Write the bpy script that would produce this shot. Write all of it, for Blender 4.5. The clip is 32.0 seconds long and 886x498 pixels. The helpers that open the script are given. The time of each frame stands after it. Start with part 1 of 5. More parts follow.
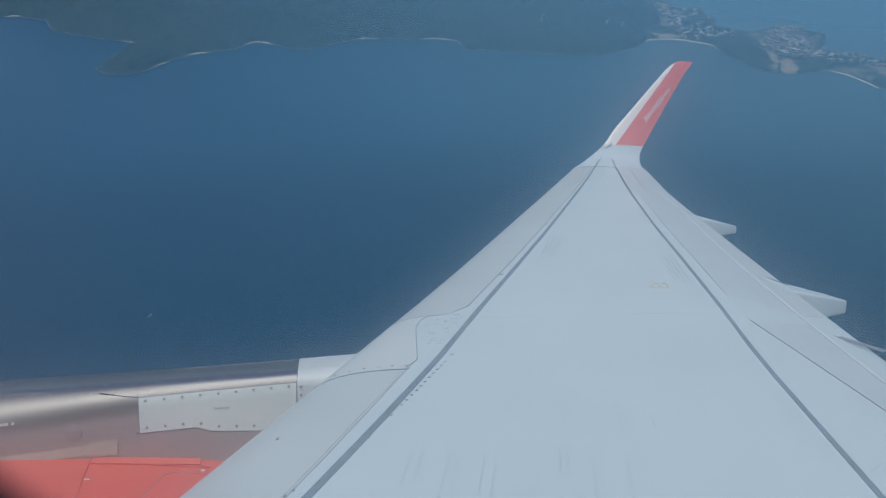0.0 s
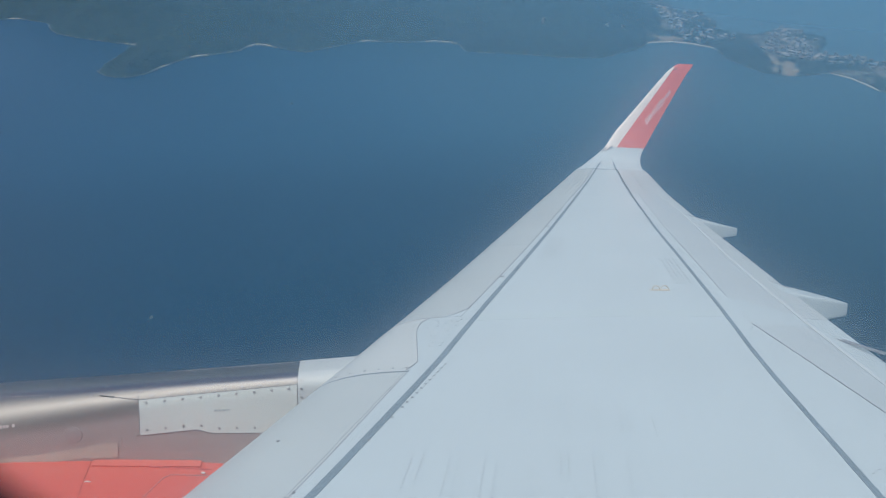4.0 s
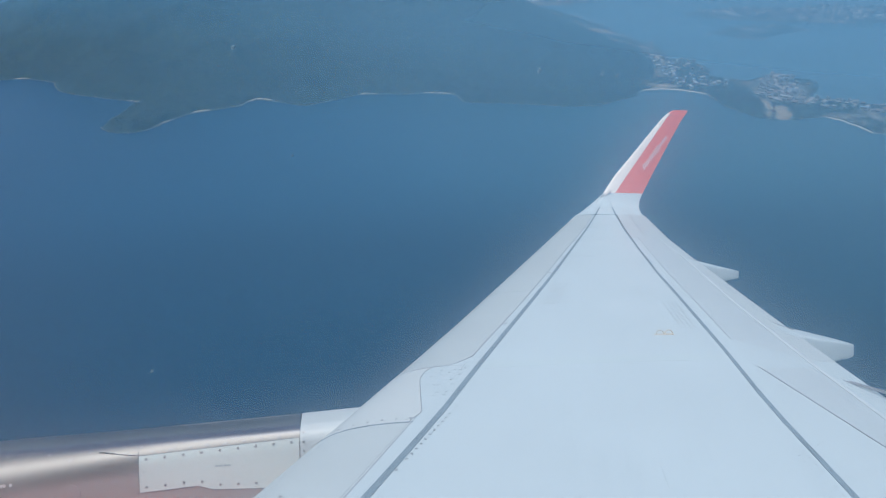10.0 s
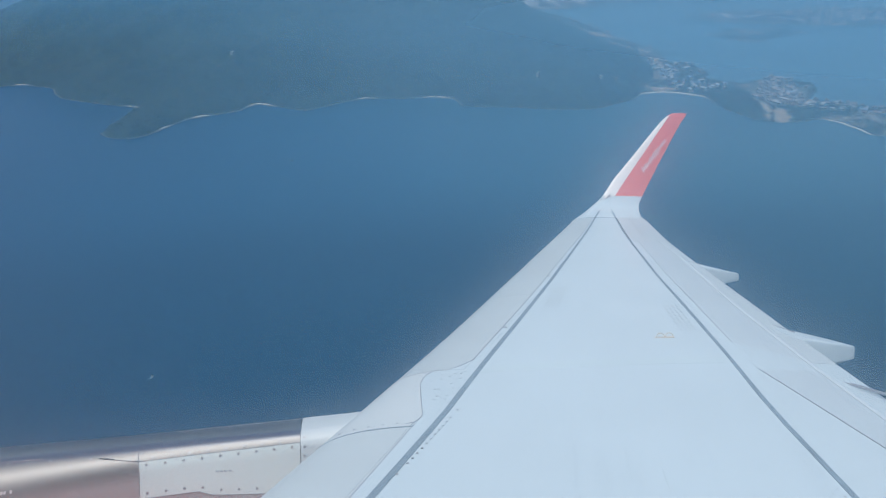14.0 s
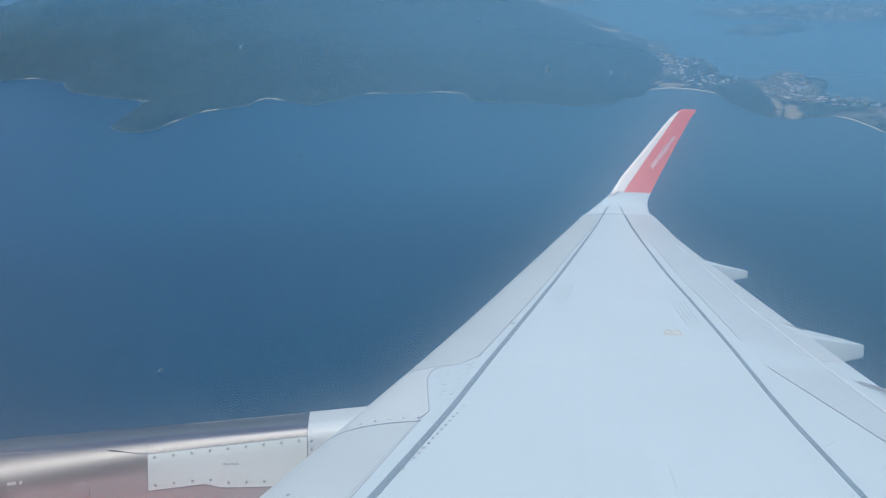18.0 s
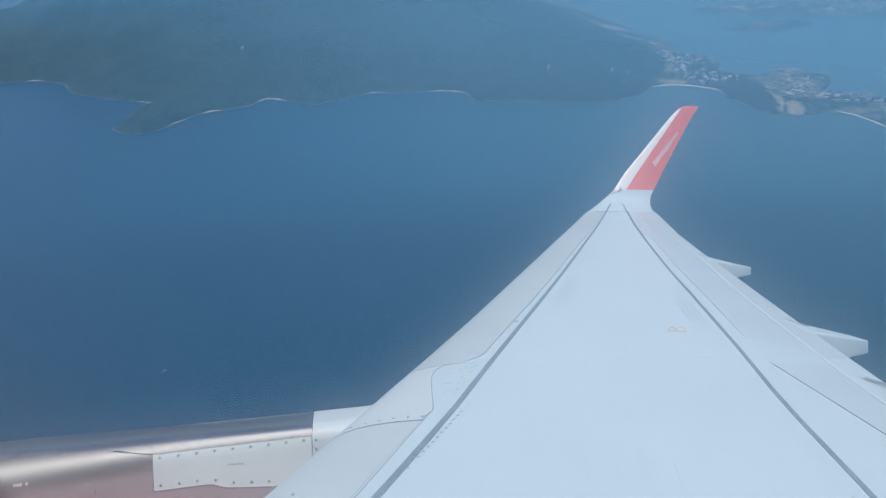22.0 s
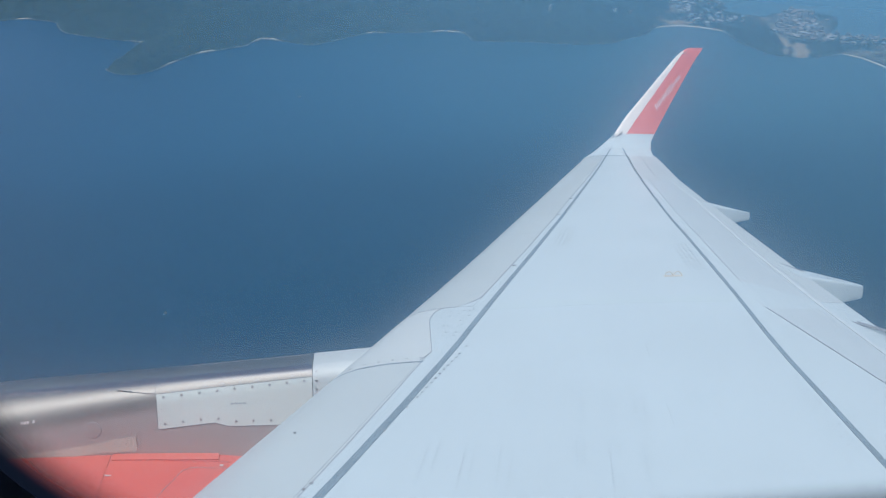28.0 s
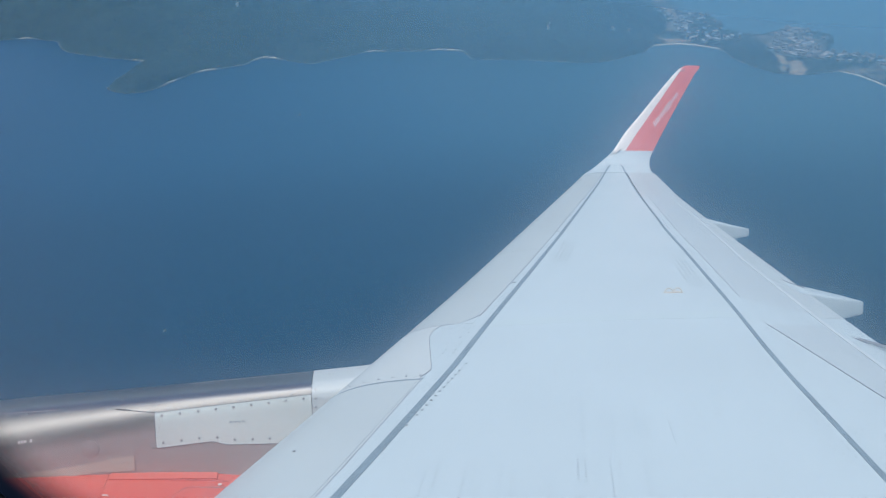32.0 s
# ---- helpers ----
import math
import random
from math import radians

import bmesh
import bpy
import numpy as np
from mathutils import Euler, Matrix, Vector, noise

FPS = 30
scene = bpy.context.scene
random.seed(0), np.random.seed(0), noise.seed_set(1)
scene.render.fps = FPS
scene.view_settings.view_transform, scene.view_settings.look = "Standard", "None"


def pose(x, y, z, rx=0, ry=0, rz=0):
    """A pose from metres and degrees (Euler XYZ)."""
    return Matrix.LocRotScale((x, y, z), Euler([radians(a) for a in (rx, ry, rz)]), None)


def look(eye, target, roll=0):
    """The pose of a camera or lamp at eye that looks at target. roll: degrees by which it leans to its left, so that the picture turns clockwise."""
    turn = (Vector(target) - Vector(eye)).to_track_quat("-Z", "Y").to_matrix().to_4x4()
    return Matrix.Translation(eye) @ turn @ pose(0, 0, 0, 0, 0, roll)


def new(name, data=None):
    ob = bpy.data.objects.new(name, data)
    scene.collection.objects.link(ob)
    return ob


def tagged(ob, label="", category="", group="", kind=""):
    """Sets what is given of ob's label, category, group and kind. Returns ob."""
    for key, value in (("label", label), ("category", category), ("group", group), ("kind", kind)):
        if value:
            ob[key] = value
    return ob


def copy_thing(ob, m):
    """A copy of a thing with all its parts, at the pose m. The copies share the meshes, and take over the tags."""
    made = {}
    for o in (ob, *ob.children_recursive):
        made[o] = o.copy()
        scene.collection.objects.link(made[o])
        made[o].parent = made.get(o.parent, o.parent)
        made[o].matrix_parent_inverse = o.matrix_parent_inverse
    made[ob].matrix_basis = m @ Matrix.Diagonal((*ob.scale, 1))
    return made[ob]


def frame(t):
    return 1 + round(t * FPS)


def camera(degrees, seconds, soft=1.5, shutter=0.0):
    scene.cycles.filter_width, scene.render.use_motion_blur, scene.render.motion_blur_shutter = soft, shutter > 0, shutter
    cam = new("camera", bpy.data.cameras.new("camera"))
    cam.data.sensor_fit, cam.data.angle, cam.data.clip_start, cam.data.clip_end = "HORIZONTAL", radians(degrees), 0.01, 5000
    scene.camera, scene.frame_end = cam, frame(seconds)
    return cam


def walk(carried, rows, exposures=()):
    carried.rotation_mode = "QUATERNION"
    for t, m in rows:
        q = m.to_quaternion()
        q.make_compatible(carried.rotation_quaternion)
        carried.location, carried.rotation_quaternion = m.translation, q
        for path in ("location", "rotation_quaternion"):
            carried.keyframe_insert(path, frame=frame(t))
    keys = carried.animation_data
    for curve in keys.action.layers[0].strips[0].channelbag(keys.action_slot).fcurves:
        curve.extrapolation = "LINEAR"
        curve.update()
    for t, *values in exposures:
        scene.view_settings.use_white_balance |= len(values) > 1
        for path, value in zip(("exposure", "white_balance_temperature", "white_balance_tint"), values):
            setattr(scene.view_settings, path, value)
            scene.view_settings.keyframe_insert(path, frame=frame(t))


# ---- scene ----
# The aircraft banks over the bay: its own axes are x aft, y outboard, z up from the passenger's eye.
AIR = pose(-102.5, -8.3, 308.3, -20.70, 3.47, -6.31)

cam = camera(64.4, 32.0, soft=1.0)
# seconds, place in the aircraft's axes, yaw, pitch, roll
PATH = [
    (0, 0.0028, 0.0000, 0.0018, -8.854, -8.408, -1.226),
    (0.5, 0.0028, 0.0000, 0.0018, -8.873, -8.383, -1.167),
    (1, 0.0028, 0.0000, 0.0018, -8.852, -8.207, -1.217),
    (1.5, 0.0028, 0.0000, 0.0018, -8.827, -8.391, -1.152),
    (2, 0.0028, 0.0000, 0.0018, -8.861, -8.092, -1.198),
    (2.5, 0.0028, 0.0000, 0.0018, -8.856, -8.142, -1.239),
    (3, 0.0028, 0.0000, 0.0018, -8.873, -8.150, -1.182),
    (3.5, 0.0028, 0.0000, 0.0018, -8.792, -8.234, -1.265),
    (5.5, 0.0007, 0.0000, 0.0005, -8.743, -7.346, -1.052),
    (6, 0.0002, 0.0000, 0.0001, -8.217, -5.604, -1.053),
    (6.5, 0.0000, 0.0000, 0.0000, -8.193, -4.930, -0.878),
    (7, 0.0000, 0.0000, 0.0000, -8.233, -4.761, -0.615),
    (7.5, 0.0000, 0.0000, 0.0000, -8.231, -5.135, -0.482),
    (8, 0.0000, 0.0000, 0.0000, -8.498, -5.147, -0.481),
    (8.5, 0.0000, 0.0000, 0.0000, -8.595, -4.930, -0.419),
    (9, 0.0000, 0.0000, 0.0000, -8.710, -4.753, -0.428),
    (9.5, 0.0000, 0.0000, 0.0000, -8.806, -4.399, -0.175),
    (10, 0.0000, 0.0000, 0.0000, -8.807, -4.305, -0.210),
    (10.5, 0.0000, 0.0000, 0.0000, -8.918, -4.247, -0.095),
    (11, 0.0000, 0.0000, 0.0000, -9.009, -4.219, 0.218),
    (11.5, 0.0000, 0.0000, 0.0000, -8.914, -4.893, 0.169),
    (12, 0.0000, 0.0000, 0.0000, -8.697, -4.978, 0.068),
    (12.5, 0.0000, 0.0000, 0.0000, -8.723, -4.335, 0.022),
    (13, 0.0000, 0.0000, 0.0000, -8.914, -3.971, 0.053),
    (13.5, 0.0000, 0.0000, 0.0000, -8.851, -3.974, 0.079),
    (15.5, 0.0000, 0.0000, 0.0000, -8.818, -4.410, -0.013),
    (16, 0.0000, 0.0000, 0.0000, -8.303, -4.929, -0.116),
    (16.5, 0.0000, 0.0000, 0.0000, -8.138, -5.047, -0.165),
    (17, 0.0000, 0.0000, 0.0000, -8.198, -4.884, -0.139),
    (17.5, 0.0000, 0.0000, 0.0000, -8.140, -4.618, -0.219),
    (18, 0.0000, 0.0000, 0.0000, -8.191, -4.359, -0.229),
    (18.5, 0.0000, 0.0000, 0.0000, -8.300, -3.780, -0.065),
    (19, 0.0000, 0.0000, 0.0000, -8.000, -3.700, 0.000),
    (19.5, 0.0000, 0.0000, 0.0000, -7.974, -3.542, 0.149),
    (20, 0.0000, 0.0000, 0.0000, -8.030, -3.093, 0.393),
    (20.5, 0.0000, 0.0000, 0.0000, -8.163, -3.230, 0.344),
    (21, 0.0000, 0.0000, 0.0000, -8.182, -3.530, 0.380),
    (21.5, -0.0001, 0.0000, -0.0001, -8.327, -3.463, 0.321),
    (22, -0.0004, 0.0000, -0.0004, -7.994, -4.453, 0.228),
    (22.5, -0.0009, 0.0000, -0.0009, -7.614, -6.106, 0.155),
    (23, -0.0013, 0.0000, -0.0013, -7.210, -6.917, 0.082),
    (23.5, -0.0018, 0.0000, -0.0018, -7.310, -7.371, -0.075),
    (24, -0.0021, 0.0000, -0.0021, -7.251, -7.836, 0.170),
    (24.5, -0.0022, 0.0000, -0.0022, -7.897, -7.719, 0.171),
    (25, -0.0022, 0.0000, -0.0022, -8.103, -7.973, 0.159),
    (25.5, -0.0022, 0.0000, -0.0022, -8.011, -8.015, 0.106),
    (26, -0.0022, 0.0000, -0.0022, -7.937, -8.432, -0.062),
    (26.5, -0.0022, 0.0000, -0.0022, -8.007, -8.945, -0.218),
    (28.5, -0.0022, 0.0000, -0.0022, -8.105, -8.996, 0.039),
    (29, -0.0022, 0.0000, -0.0022, -8.062, -8.514, -0.003),
    (29.5, -0.0022, 0.0000, -0.0022, -7.977, -8.505, -0.104),
    (30, -0.0022, 0.0000, -0.0022, -8.089, -8.121, 0.016),
    (30.5, -0.0022, 0.0000, -0.0022, -8.178, -7.924, 0.028),
    (31, -0.0022, 0.0000, -0.0022, -8.128, -7.463, 0.104),
    (31.5, -0.0022, 0.0000, -0.0022, -8.137, -7.546, 0.077),
    (32, -0.0022, 0.0000, -0.0022, -8.137, -7.615, 0.120),
]
walk(cam, [(t, AIR @ pose(x, y, z, 90 + pitch, roll, yaw)) for t, x, y, z, yaw, pitch, roll in PATH],
     exposures=[(0, -0.22, 6700, 10), (3.5, -0.04, 7000, 10), (6, 0.13, 6750, 10), (9, 0.17, 6600, 10), (16, 0.21, 6600, 10), (32, 0.20, 6600, 10)])

# ---- light ----
SUN = (AIR.to_3x3() @ Vector((-0.28, -0.50, 0.82))).normalized()
world = bpy.data.worlds.new("sky")
scene.world = world
world.use_nodes = True
wn = world.node_tree
sky = wn.nodes.new("ShaderNodeTexSky")
sky.sky_type, sky.sun_disc = "NISHITA", False
sky.sun_elevation = math.asin(SUN.z)
sky.sun_rotation = math.atan2(SUN.x, SUN.y)
sky.air_density, sky.dust_density, sky.altitude = 1.0, 1.2, 300
wn.links.new(sky.outputs[0], wn.nodes["Background"].inputs[0])
wn.nodes["Background"].inputs[1].default_value = 0.11
sun = new("sun", bpy.data.lights.new("sun", "SUN"))
sun.data.energy, sun.data.angle, sun.data.color = 2.6, radians(0.5), (1.0, 0.96, 0.9)
sun.matrix_world = look(SUN * 400 + AIR.translation, AIR.translation)


# ---- materials ----
class Nodes:
    """A node material in the making."""

    def __init__(self, name, rough=0.5, metal=0.0):
        self.mat = bpy.data.materials.new(name)
        self.mat.use_nodes = True
        self.tree = self.mat.node_tree
        self.bsdf = self.tree.nodes["Principled BSDF"]
        self.out = self.tree.nodes["Material Output"]
        self.bsdf.inputs["Roughness"].default_value = rough
        self.bsdf.inputs["Metallic"].default_value = metal

    def add(self, kind, **values):
        node = self.tree.nodes.new(kind)
        for key, value in values.items():
            node.inputs[key].default_value = value
        return node

    def link(self, a, b):
        self.tree.links.new(a, b)

    def coords(self, scale=(1, 1, 1), world_space=False):
        place = self.add("ShaderNodeMapping")
        place.inputs["Scale"].default_value = scale
        if world_space:
            self.link(self.add("ShaderNodeNewGeometry").outputs["Position"], place.inputs[0])
        else:
            self.link(self.add("ShaderNodeTexCoord").outputs["Object"], place.inputs[0])
        return place.outputs[0]

    def noise(self, where, scale, detail=4, rough=0.6):
        n = self.add("ShaderNodeTexNoise", Scale=scale, Detail=detail, Roughness=rough)
        self.link(where, n.inputs["Vector"])
        return n.outputs[0]

    def ramp(self, value, *stops):
        r = self.add("ShaderNodeValToRGB")
        e = r.color_ramp.elements
        while len(e) < len(stops):
            e.new(0.5)
        for el, (pos, col) in zip(e, stops):
            el.position, el.color = pos, (*col, 1) if len(col) == 3 else col
        self.link(value, r.inputs[0])
        return r.outputs[0]

    def mix(self, fac, a, b, blend="MIX"):
        m = self.add("ShaderNodeMix")
        m.data_type, m.blend_type = "RGBA", blend
        for value, slot in ((fac, 0), (a, 6), (b, 7)):
            if isinstance(value, (int, float)):
                m.inputs[slot].default_value = value
            elif isinstance(value, tuple):
                m.inputs[slot].default_value = (*value, 1)
            else:
                self.link(value, m.inputs[slot])
        return m.outputs[2]

    def color(self, value):
        if isinstance(value, tuple):
            self.bsdf.inputs["Base Color"].default_value = (*value, 1)
        else:
            self.link(value, self.bsdf.inputs["Base Color"])

    def bump(self, height, strength=0.2, distance=0.01):
        b = self.add("ShaderNodeBump", Strength=strength, Distance=distance)
        self.link(height, b.inputs["Height"])
        self.link(b.outputs[0], self.bsdf.inputs["Normal"])


def painted(name, base, rough=0.35, streak=0.03, dirt=0.4):
    """Aircraft paint: chordwise streaks of grime, cloudy fading and a light orange peel."""
    n = Nodes(name, rough)
    swept = n.add("ShaderNodeMapping")
    swept.vector_type = "TEXTURE"
    swept.inputs["Rotation"].default_value = (0, 0, radians(-21.8))
    swept.inputs["Scale"].default_value = (0.05, 1.6, 1.0)
    n.link(n.add("ShaderNodeTexCoord").outputs["Object"], swept.inputs[0])
    along = n.noise(swept.outputs[0], 1.5, 3)
    cloud = n.noise(n.coords(), 0.8, 3)
    grain = n.noise(n.coords(), 55, 3)
    dark = tuple(c * (1 - streak * 1.5) for c in base)
    light = tuple(min(1, c * (1 + streak * 0.6)) for c in base)
    a = n.ramp(along, (0.30, dark), (0.55, base), (0.8, light))
    b = n.ramp(cloud, (0.3, (1 - dirt * 0.16,) * 3), (0.7, (1, 1, 1)))
    n.color(n.mix(1.0, a, b, "MULTIPLY"))
    n.link(n.ramp(cloud, (0.3, (rough + 0.12,) * 3), (0.7, (rough - 0.05,) * 3)), n.bsdf.inputs["Roughness"])
    n.bump(grain, 0.06, 0.002)
    return n.mat


def plain(name, base, rough=0.5, metal=0.0, vary=0.12, scale=6.0, bump=0.1):
    """A plain surface with grain at two scales."""
    n = Nodes(name, rough, metal)
    big, small = n.noise(n.coords(), scale * 0.3, 3), n.noise(n.coords(), scale * 6, 4)
    a = n.ramp(big, (0.3, tuple(c * (1 - vary) for c in base)), (0.7, tuple(min(1, c * (1 + vary)) for c in base)))
    b = n.ramp(small, (0.3, (1 - vary * 0.7,) * 3), (0.7, (1, 1, 1)))
    n.color(n.mix(1.0, a, b, "MULTIPLY"))
    n.bump(small, bump, 0.003)
    return n.mat


WING_PAINT = painted("wing_grey_paint", (0.558, 0.666, 0.722), 0.42, 0.022)
SLAT_PAINT = painted("slat_grey_paint", (0.53, 0.605, 0.635), 0.40, 0.015, 0.6)
FLAP_PAINT = painted("flap_grey_paint", (0.53, 0.61, 0.65), 0.42, 0.02)
SPOILER_PAINT = painted("spoiler_grey_paint", (0.52, 0.605, 0.655), 0.42, 0.02)
WHITE_PAINT = painted("white_paint", (0.74, 0.74, 0.73), 0.3, 0.03)
RED_PAINT = painted("red_paint", (0.70, 0.135, 0.11), 0.3, 0.05)
FIN_WHITE = painted("fin_white_paint", (0.84, 0.83, 0.81), 0.3, 0.02)
# pale red: the glow that washes out the fin is put into the colour
PALE_RED = painted("pale_red_paint", (0.80, 0.27, 0.28), 0.28, 0.03)
LAP_PAINT = painted("skin_lap_paint", (0.566, 0.679, 0.722), 0.4, 0.015)
WORN_RED = painted("worn_red_paint", (0.72, 0.17, 0.14), 0.4, 0.06)
WHITE_PANEL = painted("pylon_top_paint", (0.60, 0.665, 0.69), 0.4, 0.02)
PANEL_PAINT = painted("panel_grey_paint", (0.71, 0.79, 0.78), 0.36, 0.008, 0.9)


def pylon_skin():
    """Polished metal shoulder over a dull flank; pinkish and blue reflections are painted in."""
    n = Nodes("pylon_metal", 0.56, 0.9)
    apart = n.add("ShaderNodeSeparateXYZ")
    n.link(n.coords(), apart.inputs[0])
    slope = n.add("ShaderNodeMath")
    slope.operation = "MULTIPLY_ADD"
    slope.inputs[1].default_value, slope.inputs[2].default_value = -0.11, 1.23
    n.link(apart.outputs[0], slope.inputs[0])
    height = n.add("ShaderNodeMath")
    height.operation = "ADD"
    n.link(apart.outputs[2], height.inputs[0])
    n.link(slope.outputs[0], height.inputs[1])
    finish = n.add("ShaderNodeMapRange")
    finish.interpolation_type = "SMOOTHSTEP"
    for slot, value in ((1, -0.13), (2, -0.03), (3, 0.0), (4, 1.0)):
        finish.inputs[slot].default_value = value
    n.link(height.outputs[0], finish.inputs[0])
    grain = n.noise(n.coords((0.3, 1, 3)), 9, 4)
    tint = n.mix(finish.outputs[0], (0.48, 0.42, 0.415), (0.315, 0.308, 0.300))
    n.link(n.ramp(finish.outputs[0], (0.0, (0.42,) * 3), (1.0, (0.94,) * 3)), n.bsdf.inputs["Metallic"])
    # the flat top is smoother than the shoulder, its blue sky reflection painted in
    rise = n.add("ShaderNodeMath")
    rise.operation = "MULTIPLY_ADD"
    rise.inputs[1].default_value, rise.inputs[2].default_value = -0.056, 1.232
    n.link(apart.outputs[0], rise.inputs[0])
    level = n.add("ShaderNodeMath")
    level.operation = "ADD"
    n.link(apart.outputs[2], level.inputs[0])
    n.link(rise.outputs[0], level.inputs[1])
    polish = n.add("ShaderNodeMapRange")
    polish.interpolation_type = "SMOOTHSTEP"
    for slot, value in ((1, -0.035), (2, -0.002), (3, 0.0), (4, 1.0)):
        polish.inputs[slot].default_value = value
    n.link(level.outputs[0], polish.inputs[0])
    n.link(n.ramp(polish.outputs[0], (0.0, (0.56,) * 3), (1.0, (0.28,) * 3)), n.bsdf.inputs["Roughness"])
    sky_tinted = n.mix(polish.outputs[0], tint, (0.285, 0.315, 0.385))
    n.color(n.mix(1.0, sky_tinted, n.ramp(grain, (0.3, (0.9,) * 3), (0.7, (1.0,) * 3)), "MULTIPLY"))
    n.bump(grain, 0.04, 0.003)
    return n.mat


PYLON_METAL = pylon_skin()
BARE_METAL = plain("bare_aluminium", (0.42, 0.40, 0.415), 0.54, 0.66, 0.07, 2.0, 0.04)
DULL_METAL = plain("pink_tinted_metal", (0.47, 0.41, 0.41), 0.5, 0.45, 0.08, 3.0, 0.06)
SEALANT = plain("grey_sealant", (0.17, 0.252, 0.315), 0.6, 0.0, 0.12, 8.0, 0.15)
DARK_GAP = plain("dark_gap", (0.05, 0.055, 0.065), 0.8)
SCREW = plain("screw_steel", (0.21, 0.225, 0.25), 0.5, 0.2)
DULL_SCREW = plain("dull_screw_steel", (0.36, 0.37, 0.39), 0.45, 0.4)
JOINT = plain("grey_joint", (0.36, 0.405, 0.45), 0.6)
EDGE_PAINT = painted("pale_edge_paint", (0.66, 0.735, 0.77), 0.4, 0.01)
BRIGHT_SCREW = plain("bright_screw_steel", (0.45, 0.45, 0.46), 0.3, 1.0)
BEIGE = plain("beige_seal", (0.55, 0.485, 0.44), 0.6)
OCHRE = plain("ochre_paint", (0.66, 0.58, 0.47), 0.5)
MARKING = plain("grey_stencil", (0.30, 0.33, 0.37), 0.6)
RIVET = plain("rivet_grey", (0.235, 0.275, 0.32), 0.6)
OUTER_RIVET = plain("worn_rivet_grey", (0.29, 0.335, 0.375), 0.6)
FAINT = plain("faded_stencil", (0.47, 0.55, 0.60), 0.6)
WHITE_MARK = plain("white_lettering", (0.85, 0.80, 0.80), 0.4)
SURROUND = plain("grey_window_plastic", (0.30, 0.33, 0.40), 0.7)
CABIN = plain("dark_cabin_lining", (0.02, 0.022, 0.028), 0.8)


# ---- building helpers ----
def part(name, bm, material, parent, label="", smooth=True, recalc=True):
    """Links a bmesh as one mesh object under a thing or a part."""
    if recalc:
        bmesh.ops.recalc_face_normals(bm, faces=bm.faces)
    mesh = bpy.data.meshes.new(name)
    bm.to_mesh(mesh)
    bm.free()
    mesh.materials.append(material)
    if smooth:
        mesh.shade_smooth()
        mesh.set_sharp_from_angle(angle=radians(35))
    ob = new(name, mesh)
    ob.parent = parent
    if label:
        ob["label"] = label
    return ob


def share(name, mesh, parent, m):
    """A further object on a mesh that exists already."""
    ob = new(name, mesh)
    ob.parent = parent
    ob.matrix_basis = m
    return ob


def loft(rings, closed=True, caps=True):
    """A skin over rings of equal length."""
    bm = bmesh.new()
    rows = [[bm.verts.new(p) for p in ring] for ring in rings]
    n = len(rows[0])
    for a, b in zip(rows, rows[1:]):
        for i in range(n if closed else n - 1):
            j = (i + 1) % n
            bm.faces.new((a[i], a[j], b[j], b[i]))
    if caps:
        bm.faces.new(rows[0])
        bm.faces.new(rows[-1])
    return bm


def box(sx, sy, sz, m=None, bevel=0.0):
    bm = bmesh.new()
    bmesh.ops.create_cube(bm, size=1, matrix=(m or Matrix()) @ Matrix.Diagonal((sx, sy, sz, 1)))
    if bevel:
        bmesh.ops.bevel(bm, geom=bm.edges[:], offset=bevel, segments=2, affect="EDGES")
    return bm


def disc_mesh(name, r, h, material, sides=8):
    """A low screw head, shared by all its copies."""
    bm = loft([[(r * k * math.cos(math.tau * i / sides), r * k * math.sin(math.tau * i / sides), z) for i in range(sides)]
               for k, z in ((1, -0.001), (1, h * 0.6), (0.75, h))])
    bmesh.ops.recalc_face_normals(bm, faces=bm.faces)
    mesh = bpy.data.meshes.new(name)
    bm.to_mesh(mesh)
    bm.free()
    mesh.materials.append(material)
    return mesh


def tube(points, r, sides=8):
    """A round rod along a line of points."""
    pts = [Vector(p) for p in points]
    rings = []
    for i, p in enumerate(pts):
        d = (pts[min(i + 1, len(pts) - 1)] - pts[max(i - 1, 0)]).normalized()
        a = d.orthogonal().normalized()
        if rings:
            a = (last - d * last.dot(d)).normalized()
        last = a
        b = d.cross(a)
        rings.append([p + (a * math.cos(math.tau * k / sides) + b * math.sin(math.tau * k / sides)) * r for k in range(sides)])
    return loft(rings)


def lerp(pairs, y):
    """Straight interpolation through (y, value) pairs, carried on past both ends."""
    for (a, u), (b, v) in zip(pairs, pairs[1:]):
        if y <= b or (b, v) == pairs[-1]:
            return u + (v - u) * (y - a) / (b - a)


# ---- the wing's plan, in the aircraft's axes ----
TIP = 14.1


def x_nose(y):
    return 0.05 + 0.4975 * (y - 4.31) - lerp([(0, 0.15), (3, 0.10), (4.2, 0.06), (5.5, 0.02), (6.5, 0.0), (14, -0.01)], y)


def x_front(y):
    inner = max(0, 4.25 - y)
    bow = lerp([(0, 0), (5.0, 0), (6.6, 0.026), (8.0, 0.042), (10.0, 0.040), (12.3, 0.029), (13.7, -0.003), (15.0, -0.035)], y)
    return 0.582 + 0.4825 * (y - 4.05) + 0.018 * max(0, 4.2 - y) - 0.05 * inner - 0.012 * inner ** 2 + bow


def x_slat(y):
    """The slats' trailing edge, a hand's width ahead of the front sealing strip."""
    return x_front(y) - lerp([(0, 0.03), (2.8, 0.09), (3.05, 0.097), (3.35, 0.11), (3.65, 0.12), (3.95, 0.124), (4.04, 0.135), (5.2, 0.11), (6.9, 0.09), (9.5, 0.088), (11.5, 0.06), (14.2, 0.055)], y)


